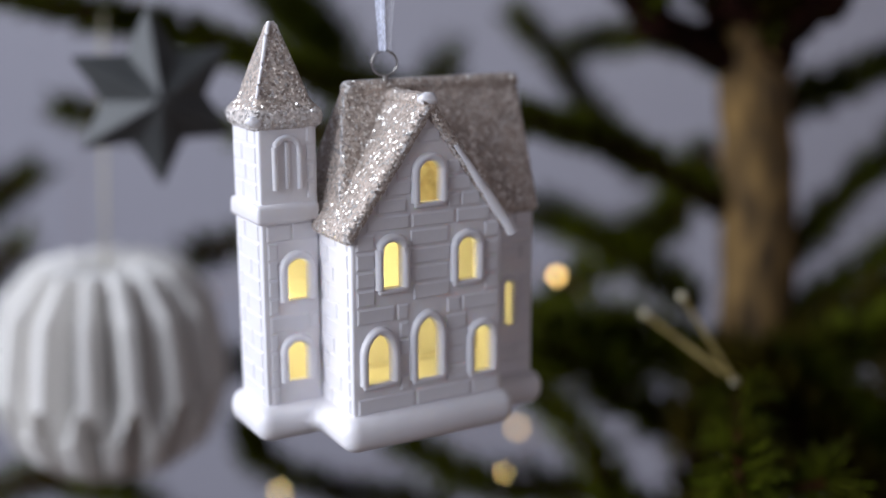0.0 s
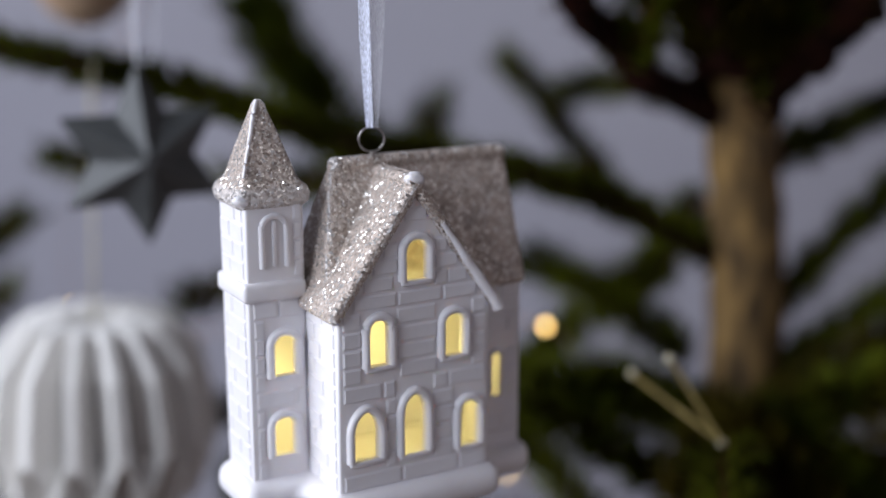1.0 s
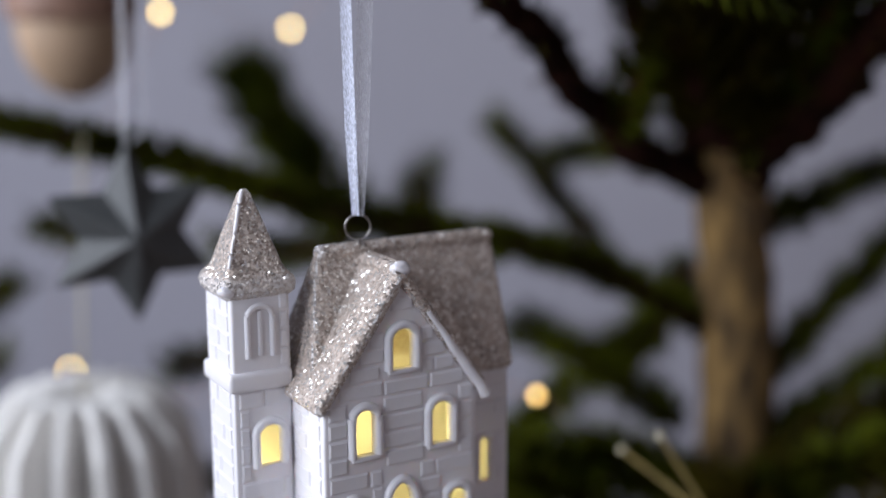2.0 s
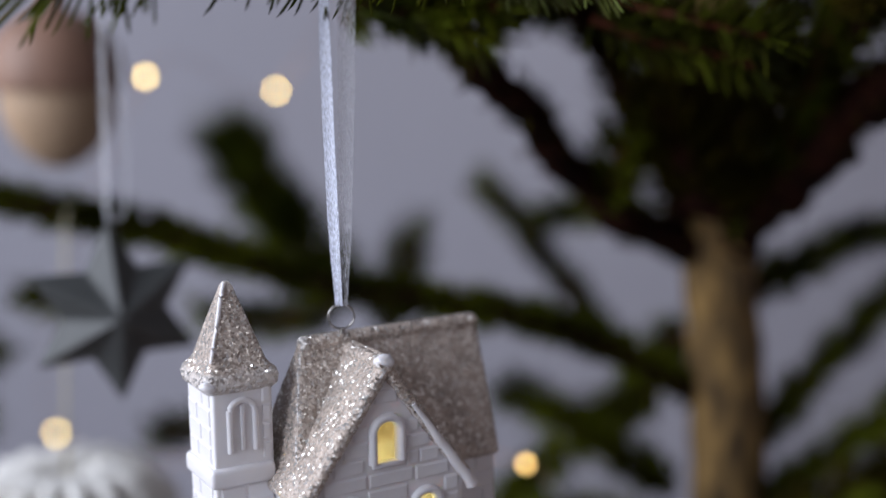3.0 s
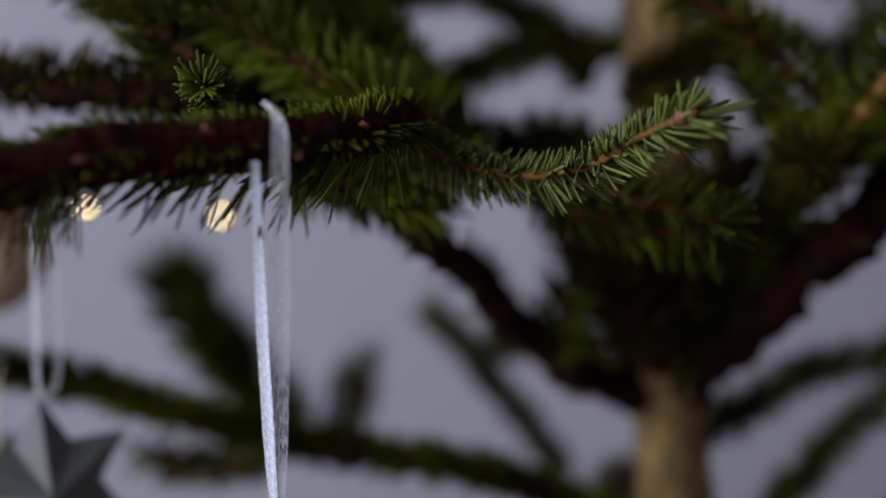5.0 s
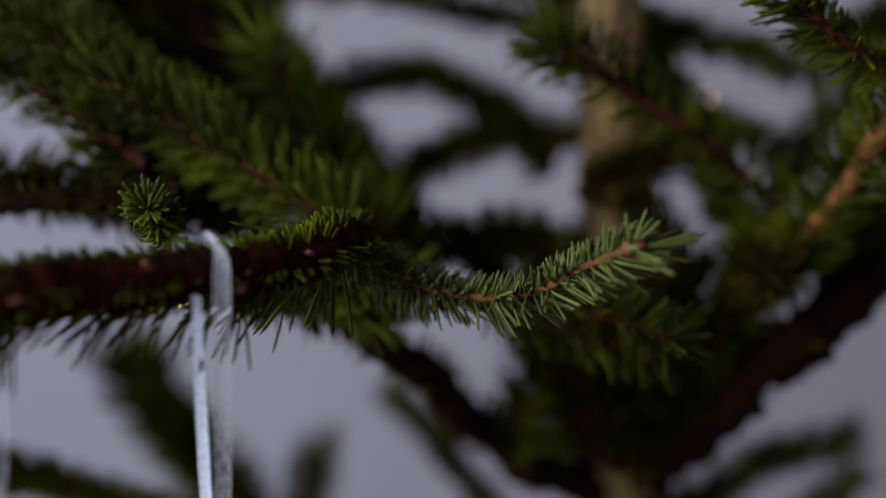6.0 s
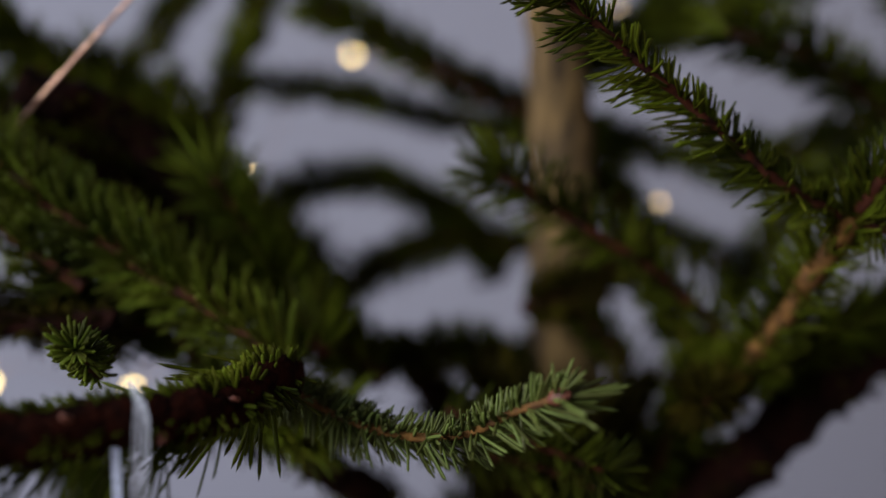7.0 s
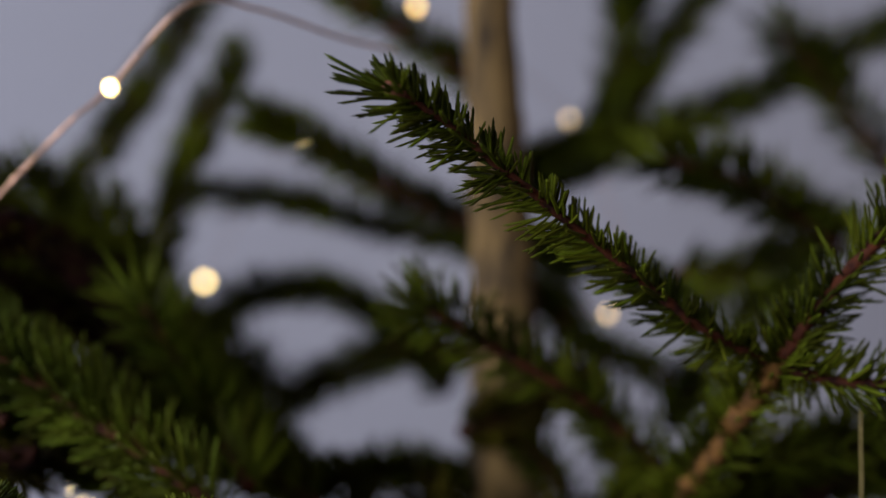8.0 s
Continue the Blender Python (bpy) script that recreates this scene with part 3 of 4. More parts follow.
trunk_pts = curve_points([(0.125, 0.41, 0.0), (0.118, 0.41, 0.6), (0.1058, 0.41, 1.07), (0.0990, 0.41, 1.175), (0.0935, 0.41, 1.26), (0.0897, 0.41, 1.325), (0.0838, 0.41, 1.403), (0.078, 0.41, 1.50), (0.068, 0.41, 1.70)], 160)
smooth(part("trunk", tube([INV @ p for p in trunk_pts], lambda p: float(np.interp(p.z, (0, 1.0, 1.085, 1.17, 1.29, 1.33, 1.41, 1.7), (0.021, 0.0142, 0.0132, 0.0122, 0.0112, 0.0098, 0.0078, 0.004))), 0, 20, 0.14), BARK, spruce, "tan-brown ridged bark"), 70)
LIMB_RNG = random.Random(11)


def needle_mesh(pts, dens, length, near, back, bare, lit_tone, rng):
    """Needles all round a stem: they lean towards its tip, close up there, and bend a little upwards."""
    seg = [(pts[i + 1] - pts[i]).length for i in range(len(pts) - 1)]
    total = sum(seg)
    count = int(total * 100 * dens * ((1.05 if back else 1.4) if near else 1.6))
    verts, faces = [], []
    up0 = Vector((0, 0, 1))
    crown = 16 if near else 0
    for i in range(count + crown):
        f = (i + rng.random()) / count if i < count else 1 - 0.03 * rng.random()
        s = f * (len(pts) - 1)
        k = min(int(s), len(pts) - 2)
        p = pts[k].lerp(pts[k + 1], s - k)
        t = (pts[k + 1] - pts[k]).normalized()
        side = t.cross(up0).normalized()
        up = side.cross(t)
        phi = rng.uniform(0, 2 * math.pi)
        tipward = max(0.0, (f - 0.88) / 0.12)
        alpha = radians(rng.uniform(50, 84) * (1 - 0.62 * tipward * rng.random()))
        d = t * math.cos(alpha) + (side * math.cos(phi) + up * math.sin(phi)) * math.sin(alpha)
        d = (d + up0 * 0.12 + Vector((rng.gauss(0, 0.1), rng.gauss(0, 0.1), rng.gauss(0, 0.1)))).normalized()
        if near and d.y < (-0.25 if back == 1 else -0.55) and rng.random() < (0.65 if back == 1 else 0.5):
            continue
        if bare and d.z < -0.35 and rng.random() < 0.66:
            continue
        ln = length * rng.uniform(0.78, 1.15) * (1.16 if near else 1.26) * (1 + (0.3 if lit_tone else 0.1) * tipward)
        if back and math.sin(phi) > -0.1:
            ln *= 0.38 if bare else 0.54
        if bare and d.y < -0.35:
            ln *= 0.5
        bend = (t * 0.35 + up0 * 0.25) * ln * rng.uniform(0.2, 0.5)
        w = 0.00058 * rng.uniform(0.85, 1.2) * (0.8 if near else 1.25)
        a = d.cross(t).normalized()
        b = d.cross(a)
        base = len(verts)
        if near:
            for q, ww in ((0.0, 0.6), (0.28, 1.0), (0.90, 0.90)):
                c = p + d * ln * q + bend * q * q
                verts += [c + a * w * ww, c + b * w * ww * 0.75, c - a * w * ww, c - b * w * ww * 0.75]
            verts.append(p + d * ln + bend)
            for r in (0, 4):
                faces += [(base + r + j, base + r + (j + 1) % 4, base + r + 4 + (j + 1) % 4, base + r + 4 + j) for j in range(4)]
            faces += [(base + 8 + j, base + 8 + (j + 1) % 4, base + 12) for j in range(4)]
        else:
            c = p + d * ln * 0.45 + bend * 0.2
            verts += [p, c + a * w, c - a * w * 0.5 + b * w, c - a * w * 0.5 - b * w, p + d * ln + bend]
            faces += [(base, base + 1, base + 2), (base, base + 2, base + 3), (base, base + 3, base + 1), (base + 4, base + 2, base + 1), (base + 4, base + 3, base + 2), (base + 4, base + 1, base + 3)]
    return verts, faces


def spruce_limb(name, points, r0, r1, needle, dens, near=0, back=0, bud=0, lit_tone=0, tan=0, scales=0, bare=0, shaded=0):
    rng = random.Random(LIMB_RNG.random())
    length = sum((Vector(points[i + 1]) - Vector(points[i])).length for i in range(len(points) - 1))
    n = max(8, int(length / 0.002))
    pts = [INV @ p for p in curve_points(points, n)]
    jit = [p + Vector((noise.noise(p * 60), noise.noise(p * 60 + Vector((9, 0, 0))), noise.noise(p * 60 + Vector((0, 9, 0))))) * r0 * 0.35 for p in pts]
    bark = TAN_BARK if tan else BOUGH_BARK if bare else SHADED_LIMB_BARK if r0 > 0.0025 else TWIG_BARK
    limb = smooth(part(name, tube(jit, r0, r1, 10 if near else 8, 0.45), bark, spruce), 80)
    # needle tone per limb: darkened copies for shade, lightened ones for light on them
    shell = part("needles", needle_mesh(jit, dens, needle, near, back, bare, lit_tone == 1, rng), MIDGREEN if lit_tone == 2 else FRESH_LIT if lit_tone else SHADED_NEEDLE if shaded else NEEDLE, limb, "green spruce needles")
    shell["kind"] = "stuff"
    if near:
        for f in shell.data.polygons:
            f.use_smooth = True
    if bud:
        tip, t = jit[-1], (jit[-1] - jit[-3]).normalized()
        bm = bmesh.new()
        bmesh.ops.create_icosphere(bm, subdivisions=2, radius=1.0)
        turn = t.to_track_quat("Z", "Y").to_matrix()
        for v in bm.verts:
            r = 0.0019 * (1 - 0.35 * max(v.co.z, 0))
            v.co = tip + turn @ Vector((v.co.x * r, v.co.y * r, v.co.z * 0.0030)) * (1 + 0.15 * noise.noise(v.co * 4))
        smooth(part("bud", bm, BUD, limb, "red-brown scaly bud"), 40)
    for k in range(scales):
        at = jit[int((k + rng.uniform(0.2, 0.8)) / scales * (len(jit) - 1))]
        d = Vector((rng.uniform(-0.3, 0.3), -1, rng.uniform(-0.7, 0.9))).normalized()
        bm = bmesh.new()
        bmesh.ops.create_icosphere(bm, subdivisions=2, radius=1.0)
        turn = d.to_track_quat("Z", "Y").to_matrix()
        for v in bm.verts:
            v.co = at + d * r0 * 1.5 + turn @ Vector((v.co.x * 0.0011, v.co.y * 0.0007, v.co.z * 0.0026)) * (1 + 0.5 * noise.noise(v.co * 2.5 + at * 400))
        smooth(part("bud", bm, BUD, limb, "red-brown scaly bud"), 40)
    return limb


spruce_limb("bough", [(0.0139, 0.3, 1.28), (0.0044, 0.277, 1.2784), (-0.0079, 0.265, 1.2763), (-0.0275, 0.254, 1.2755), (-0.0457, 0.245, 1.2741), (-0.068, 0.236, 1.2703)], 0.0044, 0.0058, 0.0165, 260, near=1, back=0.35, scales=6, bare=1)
spruce_limb("twig", [(0.0112, 0.304, 1.2770), (0.0200, 0.301, 1.2722), (0.0275, 0.2985, 1.2692), (0.0350, 0.2945, 1.2679), (0.0450, 0.288, 1.2678), (0.0540, 0.281, 1.2708), (0.0615, 0.274, 1.2765), (0.0705, 0.266, 1.2818)], 0.0010, 0.0008, 0.0086, 130, near=1, bud=1, lit_tone=1, back=1, tan=1)
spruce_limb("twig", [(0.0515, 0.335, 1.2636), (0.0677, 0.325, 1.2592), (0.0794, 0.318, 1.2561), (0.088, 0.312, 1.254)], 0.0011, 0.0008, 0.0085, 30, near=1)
spruce_limb("bough", [(0.094, 0.408, 1.183), (0.073, 0.4, 1.1915), (0.056, 0.39, 1.204), (0.041, 0.378, 1.219), (0.0300, 0.365, 1.2330), (0.0130, 0.350, 1.2500), (0.0010, 0.338, 1.2630)], 0.0062, 0.0044, 0.009, 26, near=1, shaded=1)
spruce_limb("branch", [(0.056, 0.39, 1.203), (0.060, 0.385, 1.212), (0.062, 0.38, 1.222)], 0.0016, 0.0012, 0.011, 44)
spruce_limb("branch", [(0.0141, 0.325, 1.2758), (-0.003, 0.33, 1.2856), (-0.0247, 0.335, 1.2986), (-0.0467, 0.34, 1.3117), (-0.0675, 0.345, 1.3272), (-0.0944, 0.35, 1.3436)], 0.0018, 0.0012, 0.012, 34, near=1, lit_tone=2)
spruce_limb("branch", [(0.0111, 0.36, 1.274), (0.002, 0.38, 1.2896), (-0.0103, 0.39, 1.3071), (-0.0231, 0.4, 1.3271), (-0.0329, 0.41, 1.3428)], 0.0018, 0.0012, 0.012, 34)
spruce_limb("branch", [(0.0193, 0.34, 1.2767), (0.0096, 0.36, 1.285), (0.0027, 0.37, 1.2999)], 0.0018, 0.0012, 0.012, 30)
spruce_limb("sprig", [(-0.0288, 0.3, 1.278), (-0.0290, 0.29, 1.2842), (-0.0289, 0.281, 1.2878)], 0.0014, 0.001, 0.0052, 80, near=1, lit_tone=2)
spruce_limb("branch", [(-0.0309, 0.33, 1.2868), (-0.043, 0.33, 1.2860), (-0.0567, 0.33, 1.2852), (-0.0782, 0.33, 1.2842)], 0.0028, 0.0026, 0.0042, 34, shaded=1)
spruce_limb("branch", [(0.1388, 0.365, 1.2715), (0.1182, 0.357, 1.2896), (0.1014, 0.351, 1.302), (0.0855, 0.346, 1.3115), (0.0703, 0.342, 1.3202), (0.0636, 0.341, 1.3234)], 0.0016, 0.001, 0.0105, 34, near=1)
spruce_limb("bough", [(0.1001, 0.405, 1.1953), (0.1112, 0.392, 1.2157), (0.1238, 0.372, 1.2483), (0.1331, 0.352, 1.2696)], 0.0046, 0.0036, 0.01, 24)
spruce_limb("bough", [(0.1289, 0.352, 1.2631), (0.1346, 0.343, 1.2785), (0.1401, 0.326, 1.2987), (0.1461, 0.31, 1.3164)], 0.0028, 0.0024, 0.0105, 66, near=1, tan=1)
spruce_limb("twig", [(0.1420, 0.31, 1.3163), (0.1240, 0.305, 1.3252), (0.1100, 0.301, 1.3355), (0.0920, 0.295, 1.3485), (0.0765, 0.289, 1.3600), (0.0640, 0.285, 1.3688), (0.0535, 0.281, 1.3745)], 0.0011, 0.0008, 0.0102, 92, near=1, bud=1, back=1)
spruce_limb("twig", [(0.1462, 0.31, 1.3171), (0.153, 0.306, 1.3302), (0.1652, 0.302, 1.3464), (0.1807, 0.298, 1.3659), (0.1914, 0.295, 1.3786)], 0.0018, 0.0012, 0.0098, 44, near=1)
spruce_limb("twig", [(0.1463, 0.31, 1.3153), (0.156, 0.305, 1.3127), (0.1667, 0.302, 1.3125), (0.1848, 0.296, 1.3151)], 0.0014, 0.001, 0.0085, 40, near=1)
spruce_limb("bough", [(0.100, 0.407, 1.187), (0.115, 0.392, 1.208), (0.128, 0.382, 1.226), (0.142, 0.374, 1.243), (0.1676, 0.366, 1.2690), (0.1859, 0.36, 1.2863)], 0.0098, 0.0070, 0.011, 30, near=1, shaded=1)
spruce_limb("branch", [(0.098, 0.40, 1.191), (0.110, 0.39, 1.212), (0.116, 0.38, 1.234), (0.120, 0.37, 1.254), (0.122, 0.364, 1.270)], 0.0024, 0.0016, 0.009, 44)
spruce_limb("bough", [(0.094, 0.41, 1.187), (0.080, 0.405, 1.211), (0.068, 0.395, 1.231), (0.058, 0.388, 1.247), (0.046, 0.38, 1.263)], 0.0062, 0.0042, 0.010, 24, shaded=1)
spruce_limb("branch", [(0.0469, 0.335, 1.2586), (0.0628, 0.332, 1.2529), (0.0754, 0.328, 1.2502), (0.0879, 0.325, 1.2465)], 0.0013, 0.001, 0.0095, 36, near=1)
spruce_limb("sprig", [(0.1348, 0.352, 1.2665), (0.1249, 0.345, 1.266), (0.1181, 0.335, 1.2669)], 0.001, 0.0009, 0.0095, 44, near=1, shaded=1)
spruce_limb("branch", [(0.076, 0.45, 1.2838), (0.0602, 0.455, 1.3041), (0.0364, 0.46, 1.3153), (0.0143, 0.465, 1.3164), (-0.0041, 0.47, 1.3081), (-0.0189, 0.475, 1.2904)], 0.0026, 0.0016, 0.009, 40)
spruce_limb("branch", [(0.0891, 0.43, 1.2632), (0.0626, 0.43, 1.2590), (0.0362, 0.43, 1.2595), (0.0175, 0.42, 1.2650)], 0.003, 0.0016, 0.007, 40)
spruce_limb("branch", [(0.0904, 0.44, 1.3377), (0.0557, 0.44, 1.353), (0.0289, 0.44, 1.3677), (0.0091, 0.44, 1.3758)], 0.0024, 0.0014, 0.0095, 40)
spruce_limb("branch", [(0.0892, 0.47, 1.3312), (0.046, 0.475, 1.3412), (0.0147, 0.48, 1.3492), (-0.0211, 0.485, 1.3497)], 0.0028, 0.0016, 0.008, 34)
spruce_limb("branch", [(0.0886, 0.45, 1.2949), (0.061, 0.45, 1.2979), (0.0417, 0.45, 1.2911), (0.0205, 0.45, 1.2808)], 0.0024, 0.0016, 0.0095, 40)
spruce_limb("branch", [(-0.0283, 0.46, 1.3151), (-0.0209, 0.46, 1.3489), (-0.0116, 0.46, 1.3747), (-0.0002, 0.46, 1.3976)], 0.0022, 0.0014, 0.009, 40)
spruce_limb("branch", [(-0.067, 0.48, 1.3413), (-0.0491, 0.48, 1.3685), (-0.0351, 0.48, 1.3894), (-0.0153, 0.48, 1.4205), (-0.0034, 0.48, 1.4392)], 0.0022, 0.0014, 0.009, 40)
spruce_limb("bough", [(0.013, 0.38, 1.284), (-0.0043, 0.385, 1.3092), (-0.0218, 0.39, 1.3265), (-0.0428, 0.395, 1.3373), (-0.0724, 0.4, 1.3516)], 0.0042, 0.003, 0.009, 26)
spruce_limb("branch", [(-0.0066, 0.4, 1.3038), (-0.0203, 0.4, 1.3138), (-0.0405, 0.4, 1.3168), (-0.0723, 0.4, 1.3279)], 0.0036, 0.002, 0.01, 34)
spruce_limb("branch", [(0.0121, 0.42, 1.2759), (-0.0043, 0.42, 1.2902), (-0.0223, 0.42, 1.3044), (-0.0367, 0.42, 1.3185)], 0.0018, 0.0014, 0.011, 34)
spruce_limb("branch", [(0.0927, 0.43, 1.3559), (0.1126, 0.44, 1.364), (0.1293, 0.45, 1.3783), (0.1351, 0.46, 1.4107), (0.1373, 0.46, 1.4344)], 0.0026, 0.0016, 0.011, 40)
spruce_limb("branch", [(0.0951, 0.42, 1.3614), (0.126, 0.43, 1.3679), (0.1725, 0.45, 1.3863), (0.233, 0.47, 1.4161), (0.2649, 0.48, 1.4299)], 0.0034, 0.0022, 0.01, 40)
spruce_limb("branch", [(0.1277, 0.45, 1.3685), (0.1446, 0.46, 1.3971), (0.1644, 0.47, 1.425), (0.1788, 0.48, 1.4456)], 0.0034, 0.0026, 0.01, 26)
spruce_limb("branch", [(0.1953, 0.4, 1.3377), (0.1737, 0.39, 1.3504), (0.1548, 0.385, 1.3595), (0.1333, 0.38, 1.3648)], 0.0016, 0.0012, 0.012, 36)
spruce_limb("branch", [(0.2294, 0.44, 1.3595), (0.2087, 0.44, 1.3839), (0.1983, 0.44, 1.3969), (0.1842, 0.44, 1.4098)], 0.0018, 0.0014, 0.012, 24)
spruce_limb("branch", [(0.0901, 0.43, 1.3817), (0.0693, 0.43, 1.3976), (0.0429, 0.44, 1.4146), (0.0277, 0.44, 1.4271)], 0.0024, 0.0016, 0.009, 36)
spruce_limb("branch", [(0.1457, 0.42, 1.2782), (0.1563, 0.42, 1.2932), (0.1722, 0.42, 1.3157), (0.1885, 0.42, 1.3272)], 0.0026, 0.0018, 0.01, 34)
spruce_limb("branch", [(-0.0302, 0.468, 1.1495), (-0.0490, 0.467, 1.1720), (-0.0640, 0.466, 1.1930), (-0.0745, 0.465, 1.2110)], 0.0026, 0.0018, 0.0155, 60, lit_tone=2)
spruce_limb("bough", [(0.0982, 0.41, 1.1296), (0.0626, 0.405, 1.1502), (0.0341, 0.4, 1.1605), (0.0044, 0.4, 1.1659), (-0.0289, 0.4, 1.1705), (-0.0582, 0.4, 1.1807), (-0.0855, 0.4, 1.1883), (-0.1128, 0.4, 1.1945), (-0.1526, 0.4, 1.2039)], 0.0042, 0.0034, 0.0078, 55)
spruce_limb("branch", [(-0.0313, 0.42, 1.1607), (-0.0546, 0.43, 1.1518), (-0.0809, 0.44, 1.151)], 0.002, 0.0014, 0.009, 34)
spruce_limb("branch", [(0.0762, 0.5, 1.1237), (0.0573, 0.5, 1.1478), (0.0386, 0.5, 1.1715), (0.0206, 0.5, 1.1921)], 0.0022, 0.0016, 0.0082, 40)
spruce_limb("branch", [(0.0964, 0.43, 1.1782), (0.0814, 0.45, 1.1862), (0.065, 0.47, 1.1862), (0.0448, 0.49, 1.1811)], 0.0022, 0.0014, 0.0085, 36)
spruce_limb("branch", [(-0.0178, 0.475, 1.1361), (-0.012, 0.475, 1.1567), (-0.0081, 0.475, 1.1758)], 0.0022, 0.0014, 0.011, 36)
spruce_limb("branch", [(0.1138, 0.42, 1.1666), (0.1342, 0.44, 1.1726), (0.1638, 0.46, 1.179), (0.1948, 0.47, 1.1828)], 0.0026, 0.0016, 0.009, 36)
spruce_limb("branch", [(0.1154, 0.42, 1.1134), (0.1366, 0.43, 1.132), (0.1598, 0.44, 1.1521), (0.1883, 0.45, 1.1727)], 0.0034, 0.0022, 0.009, 30)
spruce_limb("branch", [(0.111, 0.41, 1.0851), (0.1315, 0.41, 1.1019), (0.1531, 0.41, 1.1192), (0.1768, 0.41, 1.1378)], 0.003, 0.0018, 0.01, 36)
spruce_limb("branch", [(0.0892, 0.43, 1.148), (0.0848, 0.45, 1.1327), (0.0734, 0.47, 1.1068)], 0.0024, 0.0016, 0.01, 30)
spruce_limb("branch", [(0.0946, 0.4, 1.076), (0.0645, 0.385, 1.0947), (0.0448, 0.375, 1.0985), (0.0225, 0.365, 1.0985)], 0.003, 0.0018, 0.011, 40)
spruce_limb("branch", [(0.0942, 0.39, 1.0529), (0.0644, 0.375, 1.0706), (0.0444, 0.365, 1.0875), (0.0277, 0.36, 1.0983)], 0.003, 0.0018, 0.011, 36)
spruce_limb("branch", [(0.0830, 0.330, 1.0975), (0.0775, 0.30, 1.0895), (0.0768, 0.29, 1.0835), (0.0762, 0.283, 1.0765), (0.0757, 0.279, 1.068)], 0.0016, 0.0012, 0.0112, 64, near=1)
spruce_limb("branch", [(0.0801, 0.31, 1.0646), (0.0908, 0.305, 1.0741), (0.1011, 0.3, 1.0817)], 0.0014, 0.001, 0.009, 36, near=1)
spruce_limb("branch", [(0.1007, 0.39, 1.0716), (0.116, 0.38, 1.0876), (0.1376, 0.37, 1.0944), (0.1569, 0.36, 1.0991)], 0.003, 0.0018, 0.011, 40, shaded=1)
spruce_limb("branch", [(0.1018, 0.4, 1.0552), (0.116, 0.38, 1.0637), (0.1359, 0.36, 1.08), (0.1545, 0.35, 1.0879)], 0.0034, 0.0024, 0.012, 40, shaded=1)
spruce_limb("branch", [(0.1001, 0.38, 1.0491), (0.1129, 0.36, 1.0642), (0.1325, 0.35, 1.0689), (0.1521, 0.34, 1.0755)], 0.0034, 0.0024, 0.012, 40)
spruce_limb("branch", [(0.102, 0.38, 1.022), (0.0764, 0.38, 1.0319), (0.0385, 0.39, 1.0346), (0.0087, 0.4, 1.0335), (-0.0184, 0.41, 1.0417)], 0.0036, 0.0024, 0.01, 36)
spruce_limb("branch", [(0.0572, 0.38, 1.0334), (0.0468, 0.38, 1.0539), (0.0336, 0.39, 1.066), (0.024, 0.4, 1.0746)], 0.0026, 0.0018, 0.01, 30)
spruce_limb("branch", [(-0.0022, 0.43, 1.0076), (-0.0373, 0.43, 1.0115), (-0.0724, 0.43, 1.0225), (-0.0807, 0.43, 1.0387)], 0.003, 0.002, 0.009, 36)
spruce_limb("branch", [(-0.0757, 0.45, 1.1099), (-0.0913, 0.45, 1.1052), (-0.1047, 0.45, 1.1015)], 0.002, 0.0014, 0.009, 36)
spruce_limb("branch", [(-0.0714, 0.42, 1.0698), (-0.0841, 0.42, 1.0685), (-0.0925, 0.42, 1.0694)], 0.002, 0.0014, 0.0085, 36)
spruce_limb("branch", [(-0.1143, 0.43, 1.152), (-0.1306, 0.43, 1.157), (-0.1449, 0.43, 1.1599)], 0.0016, 0.0012, 0.0075, 34)
spruce_limb("branch", [(-0.2198, 0.46, 1.0912), (-0.1974, 0.46, 1.1102), (-0.1828, 0.46, 1.1219), (-0.1685, 0.46, 1.1311)], 0.0024, 0.0016, 0.009, 36)
spruce_limb("branch", [(-0.2167, 0.45, 1.0753), (-0.1954, 0.45, 1.0851), (-0.1711, 0.45, 1.1061)], 0.0024, 0.0016, 0.009, 30)
spruce_limb("branch", [(-0.2035, 0.42, 1.0001), (-0.162, 0.42, 1.0201), (-0.1317, 0.42, 1.0162), (-0.1106, 0.42, 1.0002)], 0.0024, 0.0016, 0.01, 36)
spruce_limb("branch", [(-0.1144, 0.36, 1.2878), (-0.0849, 0.355, 1.2861), (-0.0622, 0.35, 1.2846), (-0.0363, 0.34, 1.2801)], 0.003, 0.0022, 0.01, 34, shaded=1)
spruce_limb("bough", [(0.0951, 0.405, 1.1952), (0.0884, 0.388, 1.2188), (0.0803, 0.375, 1.2414), (0.0722, 0.368, 1.2553)], 0.0052, 0.003, 0.011, 36, shaded=1)
spruce_limb("branch", [(0.0968, 0.41, 1.1998), (0.1015, 0.4, 1.2203), (0.1035, 0.392, 1.2376)], 0.0036, 0.0024, 0.011, 40, shaded=1)
spruce_limb("branch", [(0.0351, 0.37, 1.2639), (0.0133, 0.365, 1.2807), (-0.0075, 0.36, 1.2877), (-0.0303, 0.355, 1.2883), (-0.0552, 0.35, 1.2918)], 0.0024, 0.0018, 0.012, 40)
spruce_limb("branch", [(0.1427, 0.37, 1.2654), (0.1571, 0.36, 1.2794), (0.1724, 0.355, 1.2871), (0.1936, 0.35, 1.2931)], 0.0034, 0.0024, 0.011, 40)
spruce_limb("branch", [(0.1517, 0.39, 1.255), (0.1737, 0.38, 1.2699), (0.1886, 0.375, 1.273), (0.2064, 0.37, 1.2762)], 0.0034, 0.0024, 0.011, 40)
